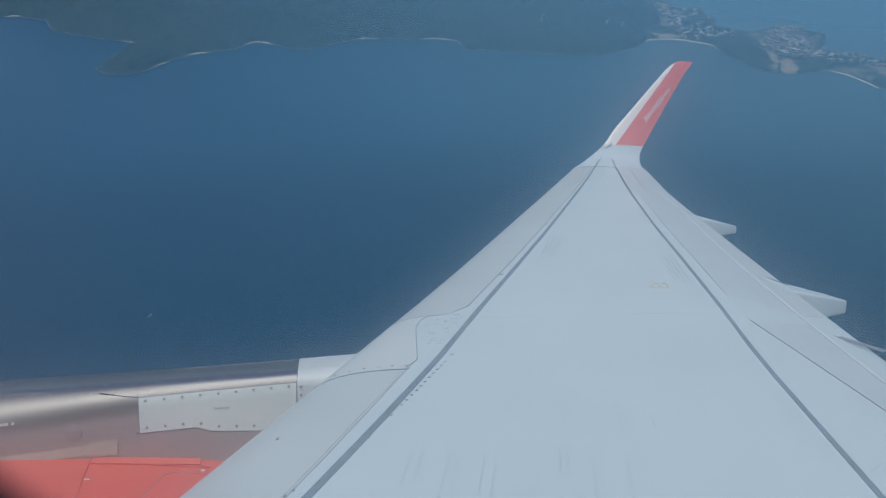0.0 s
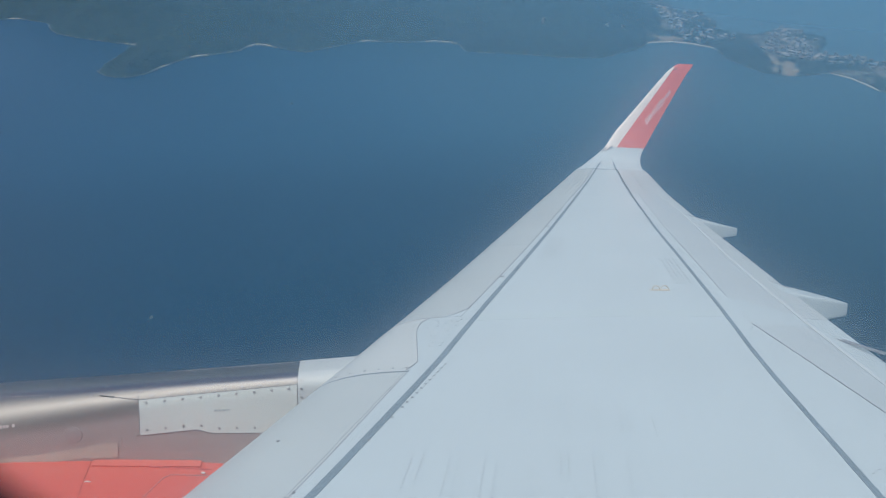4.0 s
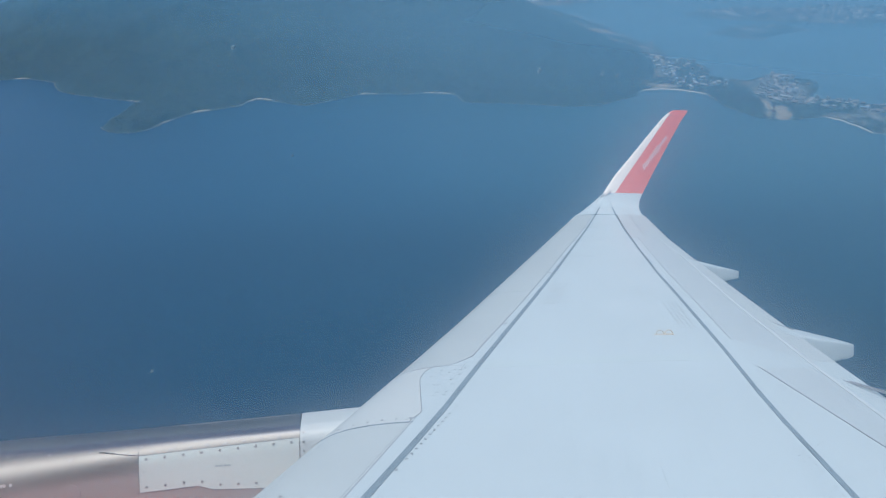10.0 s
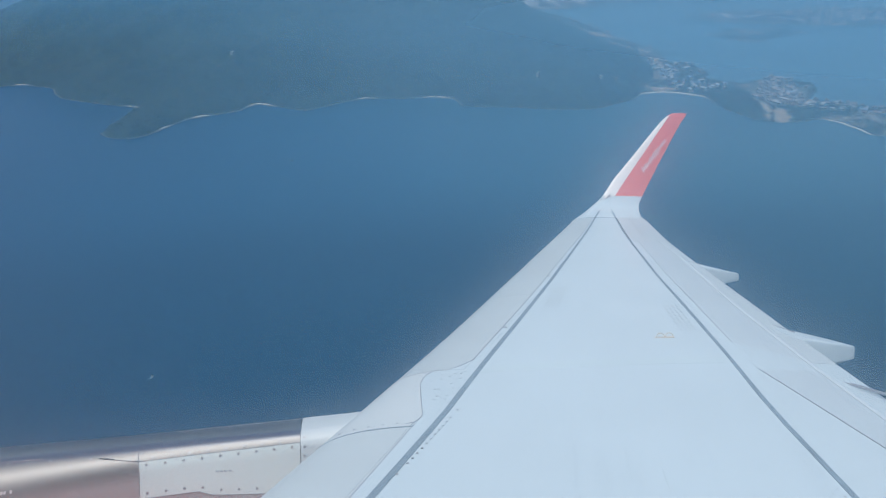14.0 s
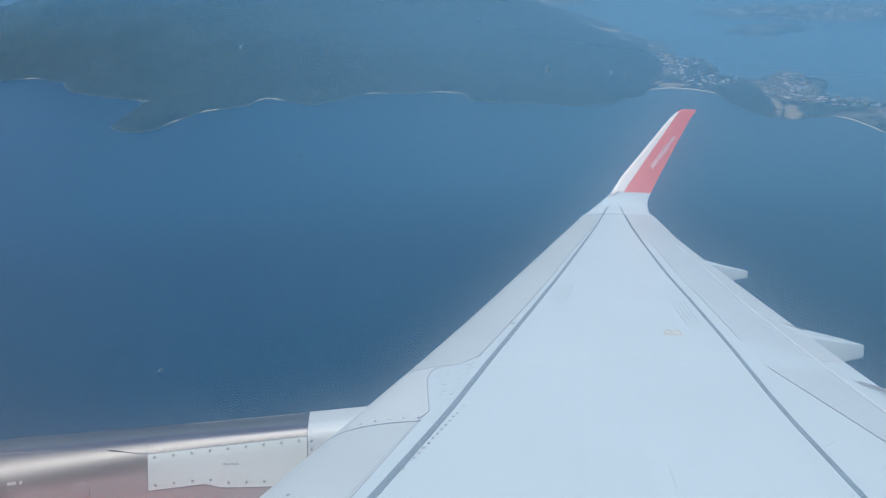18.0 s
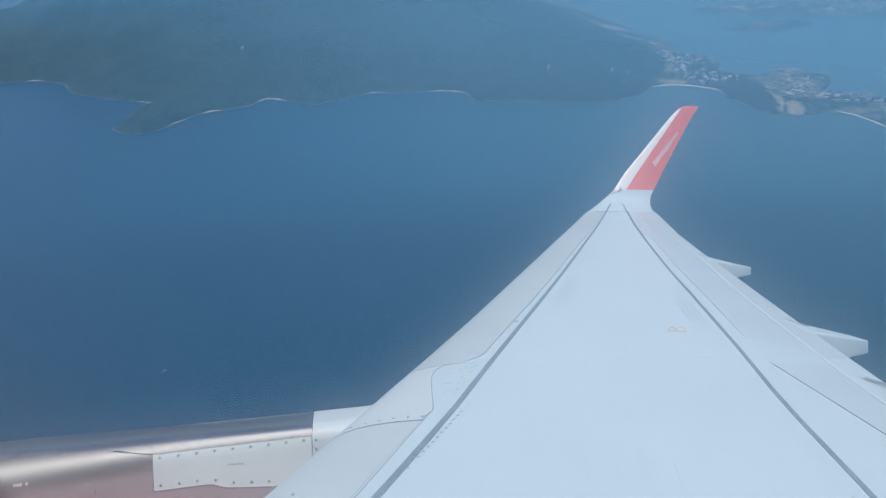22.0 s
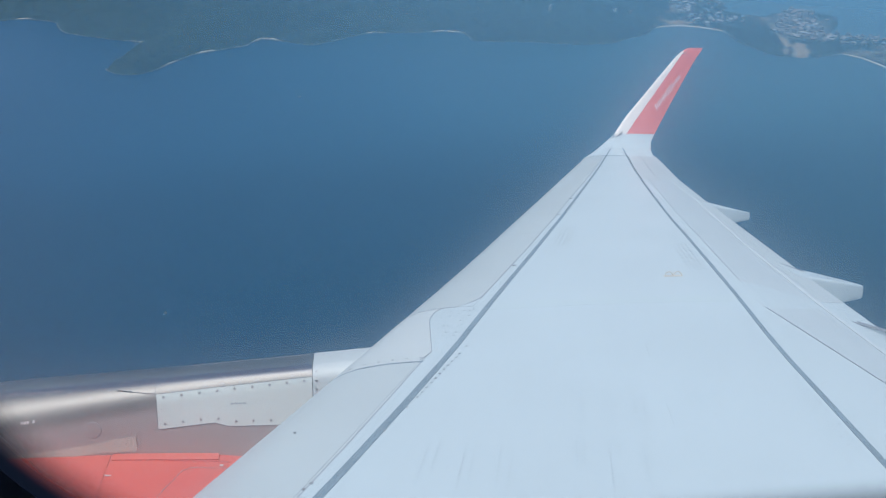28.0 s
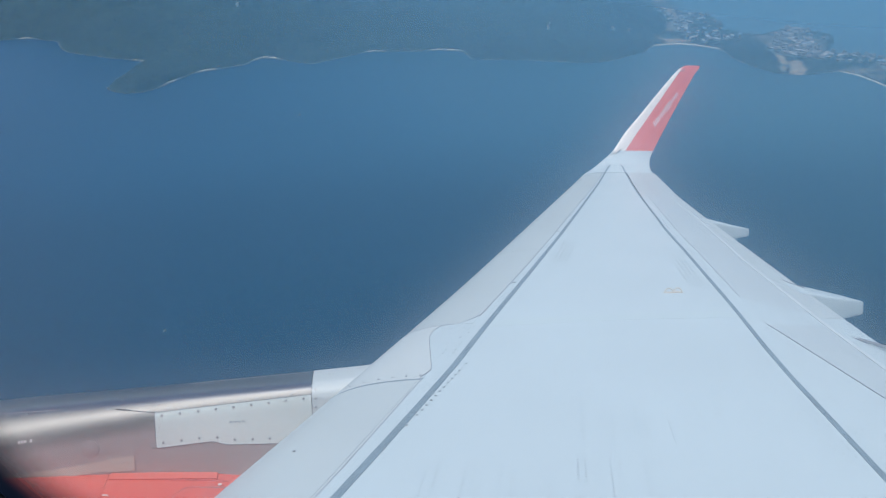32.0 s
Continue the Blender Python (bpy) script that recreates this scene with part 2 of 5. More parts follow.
def x_rear(y):
    return lerp([(0, 1.72), (2.82, 2.44), (4.05, 2.755), (5.1, 3.082), (6.9, 3.605), (8.2, 3.972), (10.8, 4.775), (12.26, 5.241), (13.66, 5.722), (15.0, 6.15)], y)


def x_flap(y):
    """Where the spoilers end and the flaps' upper skin begins."""
    return lerp([(0, 2.56), (3.92, 3.44), (4.86, 3.65), (6.74, 4.14), (9.24, 4.89), (11.0, 5.35), (14.2, 6.50)], y)


def x_tail(y):
    return lerp([(0, 2.72), (4.33, 3.77), (5.97, 4.18), (7.67, 4.63), (9.32, 5.06), (10.98, 5.52), (14.34, 6.60)], y)


def top(y, x):
    """Height of the wing's upper skin."""
    z = -1.72 + 0.095 * y
    f, r, n, t = x_front(y), x_rear(y), x_nose(y), x_tail(y)
    if x < f:
        u = min(1, (f - x) / (f - n))
        return z - lerp([(0, 0.21), (4, 0.17), (14, 0.075)], y) * (1 - math.sqrt(max(0, 1 - u ** 3.2)))
    if x > r:
        u = (x - r) / (t - r)
        return z - lerp([(0, 0.07), (14, 0.02)], y) * u ** 1.6
    u = (x - f) / (r - f)
    return z + 0.02 * 4 * u * (1 - u) * (r - f) / 2.4


def under(y, x):
    n, t = x_nose(y), x_tail(y)
    u = min(1, max(0, (x - n) / (t - n)))
    return top(y, x) - 0.11 * (t - n) * math.sin(math.pi * u ** 0.52) - 0.012 * u


def stations(a, b, step=0.45):
    n = max(2, int((b - a) / step) + 1)
    return [a + (b - a) * i / (n - 1) for i in range(n)]


def span_piece(ya, yb, fa, fb, chord=12, gap=0.006, lift=0.0, depth=None, step=0.45):
    """A piece of the wing between two spans and two lines of the plan; gap is the joint left round it."""
    rings = []
    for y in stations(ya + gap, yb - gap, step):
        a, b = fa(y) + gap, fb(y) - gap
        xs = [a + (b - a) * (1 - math.cos(math.pi * i / chord)) / 2 for i in range(chord + 1)]
        up = [(x, y, top(y, x) + lift) for x in xs]
        if depth is None:
            low = [(x, y, min(under(y, x), top(y, x) - 0.006)) for x in reversed(xs)]
        else:
            low = [(x, y, top(y, x) - depth) for x in reversed(xs)]
        rings.append(up + low)
    return loft(rings)


airliner = new("airliner")
airliner.matrix_world = AIR
tagged(airliner, "white and red airliner with grey wing and upturned tip, in flight", "aeroplane")

# the wing's main box, with thin joints where the skins meet
wing = part("wing", span_piece(-0.3, TIP, x_slat, x_rear, 26, 0.0), WING_PAINT, airliner,
            "pale grey painted upper wing skin")
part("skin_lap", span_piece(4.93, 5.07, lambda y: x_front(y) + 0.03, lambda y: x_rear(y) - 0.03, 26, 0, 0.0008, 0.004), LAP_PAINT, wing)
for yj, long in ((9.36, 0.62), (10.75, 0.38), (12.2, 0.32)):
    part("skin_joint", span_piece(yj - 0.02, yj + 0.02, lambda y: x_front(y) + 0.03, lambda y: x_front(y) + long, 10, 0, 0.0006, 0.004), FAINT, wing)
for yj in (6.1, 8.3, 9.36, 10.75, 12.2, 13.3):
    part("slat_track", box(0.035, 0.05, 0.006, Matrix.Translation((x_slat(yj) + 0.02, yj, top(yj, x_slat(yj)) + 0.001)), 0.001), MARKING, wing, "small dark slat track end")
part("front_sealing_strip", span_piece(-0.3, TIP + 0.2, lambda y: x_front(y) - 0.0245 + 0.0006 * y, lambda y: x_front(y) + 0.0245 - 0.0006 * y, 3, 0, 0.003, 0.01),
     SEALANT, wing, "dark grey sealing strip")
part("rear_sealing_strip", span_piece(-0.3, TIP + 0.2, lambda y: x_rear(y) - 0.019 + 0.0005 * y, lambda y: x_rear(y) + 0.019 - 0.0005 * y, 3, 0, 0.003, 0.01),
     SEALANT, wing, "dark grey sealing strip")

# slats, and the fixed nose over the pylon
for ya, yb in ((-0.3, 4.06), (5.03, 7.35), (7.35, 9.75), (9.75, 12.1), (12.1, TIP)):
    part("slat", span_piece(ya, yb, lambda y: x_nose(y), x_slat, 14, 0.003), SLAT_PAINT, airliner, "retracted grey leading-edge slat")


for ya, yb, wide, mat in ((-0.3, 4.08, 0.001, JOINT), (5.2, TIP, 0.003, MARKING)):
    part("slat_seal", span_piece(ya, yb, lambda y: x_slat(y) - 0.004 - wide, lambda y: x_slat(y) + 0.003 + wide, 2, 0, 0.0005, 0.012), mat, wing, "thin grey seal behind the slats")


def x_panel(y):
    return lerp([(4.06, 0.43), (4.09, 0.444), (4.20, 0.525), (4.45, 0.548), (4.79, 0.582), (4.95, 0.635), (5.03, 0.71)], y)


def on_top(points, lift=0.001):
    return [(x, y, top(y, x) + lift) for x, y in points]


part("fixed_nose", span_piece(4.06, 5.03, x_panel, x_slat, 6, 0.0, step=0.05), WING_PAINT, airliner)
part("pylon_nose_panel", span_piece(4.06, 5.03, lambda y: x_nose(y), x_panel, 14, 0.001, 0.001, step=0.05), WHITE_PANEL, airliner,
     "pale grey fixed panel above the engine pylon")
# the wing skin fills the cut corner of the outer slat
part("corner_skin", span_piece(5.024, 5.217, lambda y: 0.818 + 1.14 * (y - 5.03), x_slat, 5, 0.0, 0.002, 0.012), WING_PAINT, wing)

part("slat_joint", span_piece(4.052, 4.066, lambda y: x_nose(y) + 0.03, lambda y: x_slat(y) + 0.01, 14, 0, 0.0012, 0.01), SEALANT, wing, "dark joint at the end of the inner slat")
part("panel_joint", tube(on_top([(x_panel(y), y) for y in stations(4.085, 5.02, 0.05)]), 0.0035, 6), JOINT, wing)
part("outer_slat_joint", tube(on_top([(x_nose(5.03) + 0.012 + 0.06 * k, 5.03) for k in range(8)] + [(0.83, 5.03), (0.90, 5.082)]), 0.0035, 6), JOINT, wing, "grey joint at the end of the outer slat")
part("slat_corner_joint", tube(on_top([(0.90, 5.082), (0.97, 5.145), (1.035, 5.213), (1.06, 5.26)]), 0.005, 6), MARKING, wing)
part("slat_edge", tube(on_top([(x_slat(y) - 0.019, y) for y in stations(2.5, 4.03, 0.1)], 0.0002), 0.0016, 5), JOINT, wing)

# spoilers, flaps and aileron behind the rear strip
def sheared(bm, ya, yb, fa, fb, at_a, at_b):
    """Slants the ends of a piece: its front corners move outboard by at_a and at_b."""
    for v in bm.verts:
        x, y, z = v.co
        u = (x - fa(y)) / (fb(y) - fa(y))
        k = (y - ya) / (yb - ya)
        new_y = y + (1 - u) * (at_a * (1 - k) + at_b * k)
        new_x = fa(new_y) + u * (fb(new_y) - fa(new_y))
        v.co = (new_x, new_y, z - top(y, x) + top(new_y, new_x))
    return bm


def x_hinge(y):
    return x_rear(y) + 0.14


part("shroud", sheared(span_piece(5.454, 11.0, lambda y: x_rear(y) + 0.02, x_hinge, 3, 0.0005), 5.454, 11.0, lambda y: x_rear(y) + 0.02, x_hinge, 0.117, 0.0), WING_PAINT, airliner)
part("inboard_shroud", sheared(span_piece(-0.3, 5.0, lambda y: x_rear(y) + 0.015, x_flap, 8, 0.0), -0.3, 5.0, lambda y: x_rear(y) + 0.015, x_flap, 0.0, 0.572), WING_PAINT, airliner)
for ya, yb, lean in ((5.0, 6.9, 0.4536), (6.9, 8.9, 0.0), (8.9, 11.0, 0.0)):
    part("spoiler", sheared(span_piece(ya, yb, x_hinge, x_flap, 8, 0.0008), ya, yb, x_hinge, x_flap, lean, 0.0), SPOILER_PAINT, airliner, "closed grey spoiler panel")
part("hinge_line", tube([(x_hinge(y), y, top(y, x_hinge(y))) for y in stations(5.46, 11.0, 0.3)], 0.003, 6), MARKING, wing)
# raised pale strip with the highlight of the spoilers' trailing crease painted in
part("spoiler_edge", span_piece(3.0, 11.0, lambda y: x_flap(y) - 0.016, lambda y: x_flap(y) + 0.014, 3, 0, 0.005, 0.012), EDGE_PAINT, wing, "pale trailing edge of the spoilers")
part("inboard_flap", span_piece(-0.3, 4.95, x_flap, x_tail, 10, 0.003), WING_PAINT, airliner)
part("outboard_flap", span_piece(4.95, 11.0, x_flap, x_tail, 10, 0.003), FLAP_PAINT, airliner, "retracted grey flap")
part("aileron", span_piece(11.0, TIP, lambda y: x_rear(y) + 0.02, x_tail, 10, 0.007), FLAP_PAINT, airliner, "grey aileron")
part("aileron_joint", span_piece(11.3, TIP, lambda y: x_rear(y) + 0.296, lambda y: x_rear(y) + 0.308, 2, 0, 0.0015, 0.004), MARKING, wing)

# flap track fairings, canoe-shaped pods that end behind the trailing edge
def fair_round(v):
    return math.copysign(abs(v) ** 0.16, v)


for yc, xa, xb, zt1, zb, width in ((9.02, 4.30, 5.505, -1.005, -1.125, 0.20), (5.78, 3.35, 4.665, -1.322, -1.46, 0.19)):
    rings = []
    xt = x_tail(yc)
    zw = top(yc, xt)
    for i in range(25):
        u = i / 24
        x = xa + (xb - xa) * u
        w = width * lerp([(0, 0.3), (0.2, 0.8), (0.45, 1.0), (0.8, 0.86), (0.97, 0.66), (1.0, 0.60)], u)
        zt = lerp([(xa, zw - 0.09), (xt - 0.17, top(yc, xt - 0.17) - 0.02), (xt - 0.10, top(yc, xt - 0.10) + 0.003), (xt, zw + 0.008), (xb - 0.03, zt1), (xb, zt1 - 0.01)], x)
        zl = lerp([(0, zw - 0.16), (0.3, zb - 0.05), (0.7, zb - 0.03), (0.97, zb), (1, zb + 0.008)], u)
        c, h = (zt + zl) / 2, (zt - zl) / 2
        lean = 0.095 * lerp([(xt, 1.0), (xb, 0.0)], x)
        rings.append([(x, yc + w * fair_round(math.cos(a)), c + h * fair_round(math.sin(a)) + lean * w * fair_round(math.cos(a))) for a in (math.tau * (k + 0.5) / 24 for k in range(24))])
    fairing = part("flap_track_fairing", loft(rings), WING_PAINT, airliner, "pale grey pod under the flap")
    part("front_notch", tube([(xt - 0.03 + 0.02 * k, yc + 0.30 - 0.09 * k, top(yc + 0.30 - 0.09 * k, x_tail(yc + 0.30 - 0.09 * k) - 0.03) + 0.002) for k in range(4)], 0.006, 6), MARKING, fairing)

# sharklet: the tip sweeps up into a tall swept fin; y, z, leading and trailing edge
FIN = [(14.09, -0.435, 4.92, 6.52), (14.42, -0.365, 5.18, 6.58), (14.66, -0.235, 5.44, 6.64), (14.79, -0.08, 5.68, 6.70),
       (14.85, 0.07, 5.87, 6.80), (14.98, 0.45, 6.17, 7.05), (15.10, 0.90, 6.60, 7.345), (15.22, 1.35, 7.02, 7.64),
       (15.33, 1.78, 7.43, 7.93), (15.37, 1.92, 7.60, 8.06), (15.39, 1.99, 7.74, 8.10)]


def fin_ring(y, z, a, b, tilt, u0=0.0, u1=1.0, proud=0.0, sides=14):
    """A thin section of the fin between two parts of its chord."""
    t = 0.085 * (b - a)
    ny, nz = math.cos(tilt), -math.sin(tilt)
    ring = []
    us = [u0 + (u1 - u0) * (1 - math.cos(math.pi * i / sides)) / 2 for i in range(sides + 1)]
    for side in (-1, 1):
        for u in (us if side < 0 else us[::-1]):
            w = t * (2.4 * math.sqrt(u) * (1 - u) * 0.9 + 0.03) * 0.62 + proud
            ring.append((a + (b - a) * u, y + side * w * ny, z + side * w * nz))
    return ring


def fin_rows(first, last, u0, u1, proud):
    rows = []
    for i in range(first, last):
        p, q = FIN[max(0, i - 1)], FIN[min(len(FIN) - 1, i + 1)]
        tilt = math.atan2(q[0] - p[0], q[1] - p[1])
        rows.append(fin_ring(*FIN[i], tilt, u0(i) if callable(u0) else u0, u1(i) if callable(u1) else u1, proud))
    return rows


def fin_white(i):
    """How far the white strip reaches over the chord: a straight border that climbs with the fin."""
    y, z, a, b = FIN[i]
    return (lerp([(0.07, 6.14), (1.86, 7.60), (2.0, 7.72)], z) - a) / (b - a)


sharklet = part("sharklet", loft(fin_rows(0, 5, 0, 1, 0)), WING_PAINT, airliner, "upturned wing tip, white at its foot and red above")
part("red_fin", loft(fin_rows(4, 11, lambda i: 0.0 if i > 8 else 0.02, 1, -0.001)), PALE_RED, sharklet, "glossy red painted fin")
part("fin_leading_edge", loft(fin_rows(4, 10, 0.0, fin_white, 0.003)), FIN_WHITE, sharklet, "white fin nose strip")
part("tip_slot", tube([(7.60, 15.33, 1.855), (7.66, 15.335, 1.865), (7.70, 15.345, 1.90)], 0.012, 6), MARKING, sharklet, "small dark slot under the fin's tip")
part("fin_light", box(0.24, 0.06, 0.055, pose(5.95, 14.80, 0.07, 0, -45, 0), 0.024), FIN_WHITE, sharklet, "clear tip lamp cover")
# the wing's two strips run on over the foot, up to the joint across it
foot = [FIN[0], FIN[1], tuple(a + (b - a) * 0.62 for a, b in zip(FIN[1], FIN[2]))]
for us in ((0.310, 0.288, 0.270), (0.588, 0.552, 0.496)):
    part("strip_end", loft([fin_ring(*row, math.radians(tilt), u - 0.012, u + 0.012, 0.002, 4) for row, u, tilt in zip(foot, us, (78, 74, 64))]), SEALANT, sharklet, "end of a dark sealing strip")
part("foot_joint", loft([fin_ring(a[0], a[1], a[2], a[3], math.radians(63), 0.0, 1.0, 0.0015) for a in (tuple(p + (q - p) * k for p, q in zip(FIN[1], FIN[2])) for k in (0.62, 0.66))]), FAINT, sharklet)
# the airline's mark on the fin, as plain slanted bars
for k in range(17):
    u = k / 16
    z = 0.66 + 0.68 * u
    y = lerp([(a[1], a[0]) for a in FIN[4:]], z)
    tall = (0.15, 0.09, 0.12, 0.10, 0.06, 0.13, 0.10, 0.08, 0.14, 0.13, 0.15, 0.11, 0.07, 0.05, 0.08, 0.08, 0.08)[k]
    part("mark_bar", box(tall, 0.006, 0.029, pose(6.88 + 0.60 * u, y - 0.036 + 0.010 * u, z, -15, 62, 0)), WHITE_MARK, sharklet)

for z in (0.75, 1.2, 1.65):
    y, x = lerp([(a[1], a[0]) for a in FIN[4:]], z), lerp([(a[1], a[3]) for a in FIN[4:]], z)
    part("static_wick", tube([(x - 0.04, y, z), (x + 0.06, y, z + 0.01)], 0.006, 6), MARKING, sharklet, "short dark static wick")
part("lamp_rim", tube([(5.80, 14.79, -0.01), (5.84, 14.775, 0.05), (5.90, 14.775, 0.075)], 0.006, 6), MARKING, sharklet)

# screws over the wing
big = disc_mesh("screw_head", 0.0085, 0.002, SCREW)
flush = disc_mesh("flush_screw", 0.0095, 0.0015, JOINT)
small = disc_mesh("rivet_head", 0.0052, 0.0012, MARKING, 6)


def on_wing(x, y):
    return Matrix.Translation((x, y, top(y, x) + 0.0015)) @ pose(0, 0, 0, math.degrees(math.atan(0.095)), 0, 0)


for k in range(19):
    y = 4.26 - k * 0.056
    if k in (1, 13, 15, 16, 17):
        continue
    if y > 3.2:
        share("screw", big, wing, on_wing(x_front(y) + 0.056 + 0.05 * (y - 3.97), y))
for x, y in ((0.666, 4.815), (0.666, 4.647), (0.631, 4.459), (0.662, 4.517), (0.693, 4.643), (0.703, 4.46), (0.728, 4.519), (0.796, 4.741), (0.792, 4.651),
             (0.873, 4.837), (0.807, 4.883), (0.858, 4.937), (0.899, 4.931), (0.938, 4.964), (0.74, 4.84), (0.76, 4.93)):
    share("screw", flush, wing, on_wing(x, y))
for k in range(8):
    y = 4.10 + k * 0.107
    share("rivet", small, wing, on_wing(x_panel(y) - 0.034, y))
for k in range(6):
    share("screw", big, wing, on_wing(0.02 + k * 0.085, 4.115))
for k in range(12):
    for row in (0, 1):
        y = 2.75 + k * 0.075 + 0.03 * row
        share("rivet", small, wing, on_wing(x_rear(y) + (-0.05 - 0.05 * row if k % 5 else 0.07 + 0.05 * row), y))


for y, dx in ((2.84, 0.09), (2.80, 0.10), (3.32, 0.45), (5.3, 0.22)):
    share("screw", big, wing, on_wing(x_front(y) - dx, y))

# rivet lines, too fine to pick apart
bm = bmesh.new()
INNER = ((0.36, 2.81, 3.05), (0.42, 2.85, 3.08), (0.54, 2.70, 3.04), (0.59, 2.70, 3.06), (0.70, 2.70, 3.01), (0.74, 2.66, 2.96), (0.89, 2.68, 2.89),
         (1.06, 2.83, 3.01), (1.09, 2.82, 2.99), (1.21, 2.62, 2.99), (1.25, 2.90, 2.97), (1.36, 2.60, 2.95), (0.79, 3.36, 3.66), (0.56, 3.40, 3.50))
MIDDLE = ((1.25, 3.45, 3.66), (1.30, 3.21, 3.66), (1.40, 3.33, 3.59), (1.40, 3.19, 3.47), (1.56, 3.18, 3.57), (1.55, 3.18, 3.39), (1.91, 3.28, 3.54),
          (2.01, 3.26, 3.50), (1.10, 3.87, 4.11), (1.24, 3.88, 4.16), (1.31, 3.89, 4.20), (1.41, 3.91, 4.16), (1.44, 3.90, 4.10), (1.58, 3.97, 4.18),
          (1.65, 3.86, 4.20), (1.69, 3.85, 4.04))
rng = random.Random(8)
OUTER = []
for ya, yb, count in ((4.62, 5.1, 9), (5.35, 6.1, 11), (6.25, 7.0, 9), (7.3, 8.2, 8)):
    for k in range(count):
        x = x_front((ya + yb) / 2) + 0.22 + 0.125 * k + rng.uniform(-0.02, 0.02)
        if rng.random() < 0.85:
            OUTER.append((x, ya + rng.uniform(0, 0.2), yb - rng.uniform(0, 0.2)))
for lines, mat in ((INNER + MIDDLE, RIVET), (OUTER, OUTER_RIVET)):
    bm = bmesh.new()
    for x, ya, yb in lines:
        y, r = yb, rng.uniform(0.0034, 0.0048)
        while y > ya:
            lean = x + (y - yb) * (0.34 if yb > 5 else 0.31)
            c = [bm.verts.new((lean + r * math.cos(math.tau * i / 6), y + r * 1.15 * math.sin(math.tau * i / 6), top(y, lean) + 0.0016)) for i in range(6)]
            bm.faces.new(c)
            y -= 0.033 if yb < 3.2 else 0.045 if yb < 4.5 else 0.075
    rivets = part("rivets", bm, mat, wing, smooth=False)
    rivets["kind"] = "stuff"

# stencilled notes that cannot be read, as bars; the rope fitting
for x, y, n in ((2.30, 7.25, 8), (3.20, 6.30, 8)):
    for line in range(4):
        for k in range(n):
            yy = y + (k - n / 2) * 0.118 + 0.02 * (line % 2)
            xx = x + (yy - y) * (0.44 if x < 3 else 0.30) + line * 0.045
            part("stencil_bar", box(0.019, 0.085 if (k * 2 + line) % 3 else 0.05, 0.002, on_wing(xx, yy) @ pose(0, 0, 0.0005, 0, 0, -20)), FAINT, wing)
hook = new("rope_fitting")
hook.parent = airliner
for dx in (0.0, 0.08):
    part("loop", tube([(2.72 + dx + 0.036 * (1 - math.cos(a)), 5.60 + 0.01 * math.sin(a), top(5.6, 2.74) + 0.036 * math.sin(a)) for a in (math.pi * k / 8 for k in range(9))], 0.0042), OCHRE, hook)
part("foot_plate", box(0.18, 0.03, 0.004, on_wing(2.79, 5.60), 0.001), OCHRE, hook)
for x, ya, yb in ((1.84, 3.94, 4.17), (1.59, 3.09, 3.34)):
    part("scratch", tube([(x + (y - ya) * 0.30, y, top(y, x)) for y in stations(ya, yb, 0.06)], 0.0011, 5), JOINT, wing)
def x_joint(y):
    return 3.14 - 0.05 * (4.73 - y)


part("flap_joint", tube([(x_joint(y), y, top(y, x_joint(y)) + 0.001) for y in stations(2.1, 4.78, 0.2)], 0.0022, 5), DARK_GAP, wing)
part("inboard_spoiler", span_piece(2.0, 4.76, lambda y: x_joint(y) + 0.003, lambda y: x_flap(y) - 0.018, 8, 0.0, 0.0015, 0.008), SPOILER_PAINT, wing, "closed grey inner spoiler panel")
for k in range(9):
    for row in (0, 1):
        y = 4.72 - k * 0.07 - 0.03 * row
        if (k + row) % 4:
            share("rivet", small, wing, on_wing(x_joint(y) - 0.085 + 0.035 * row, y))
for k in range(2):
    part("flap_vane", tube([(x_tail(4.5) - 0.16 + 0.05 * k + 0.02 * j, 4.62 - 0.12 * j - 0.1 * k, top(4.5, x_tail(4.5) - 0.2) - 0.005) for j in range(5)], 0.007, 6), MARKING, wing)

# ---- engine pylon: metal fairing from the wing's nose forward over the nacelle ----
pylon = new("engine_pylon")
pylon.parent = airliner
pylon.scale = (1.173, 1.173, 1.173)


def eased(pairs, x, reach=0.3):
    """The same line with its bends rounded off."""
    return sum(lerp(pairs, x + reach * k / 4) for k in range(-4, 5)) / 9


def pylon_top(x):
    return eased([(-3.2, -1.50), (-1.8, -1.332), (-1.37, -1.312), (-1.0, -1.288), (-0.58, -1.263), (-0.2, -1.243), (0.4, -1.205)], x)


def pylon_bulge(x):
    return eased([(-3.2, 0.16), (-1.9, 0.05), (-1.0, 0.0), (0.4, 0)], x)


def pylon_round(x):
    return eased([(-3.2, 0.30), (-1.9, 0.20), (-1.45, 0.155), (-1.0, 0.11), (-0.2, 0.085), (0.4, 0.08)], x)


def pylon_ring(x, near=3.75, far=4.06, drop=0.75):
    """One section: a flank, a wide rounded shoulder on the cabin's side and a gently domed top."""
    z, r = pylon_top(x), pylon_round(x)
    n, f = near - pylon_bulge(x), far + pylon_bulge(x)
    pts = [(x, n, z - drop), (x, n, z - (drop + r) / 2)]
    pts += [(x, n + r - r * math.cos(a), z - r + r * math.sin(a)) for a in (math.pi / 2 * k / 14 for k in range(15))]
    s = 0.05
    pts += [(x, f - s + s * math.sin(a), z - s + s * math.cos(a)) for a in (math.pi / 2 * k / 6 for k in range(7))]
    return pts + [(x, f, z - drop)]


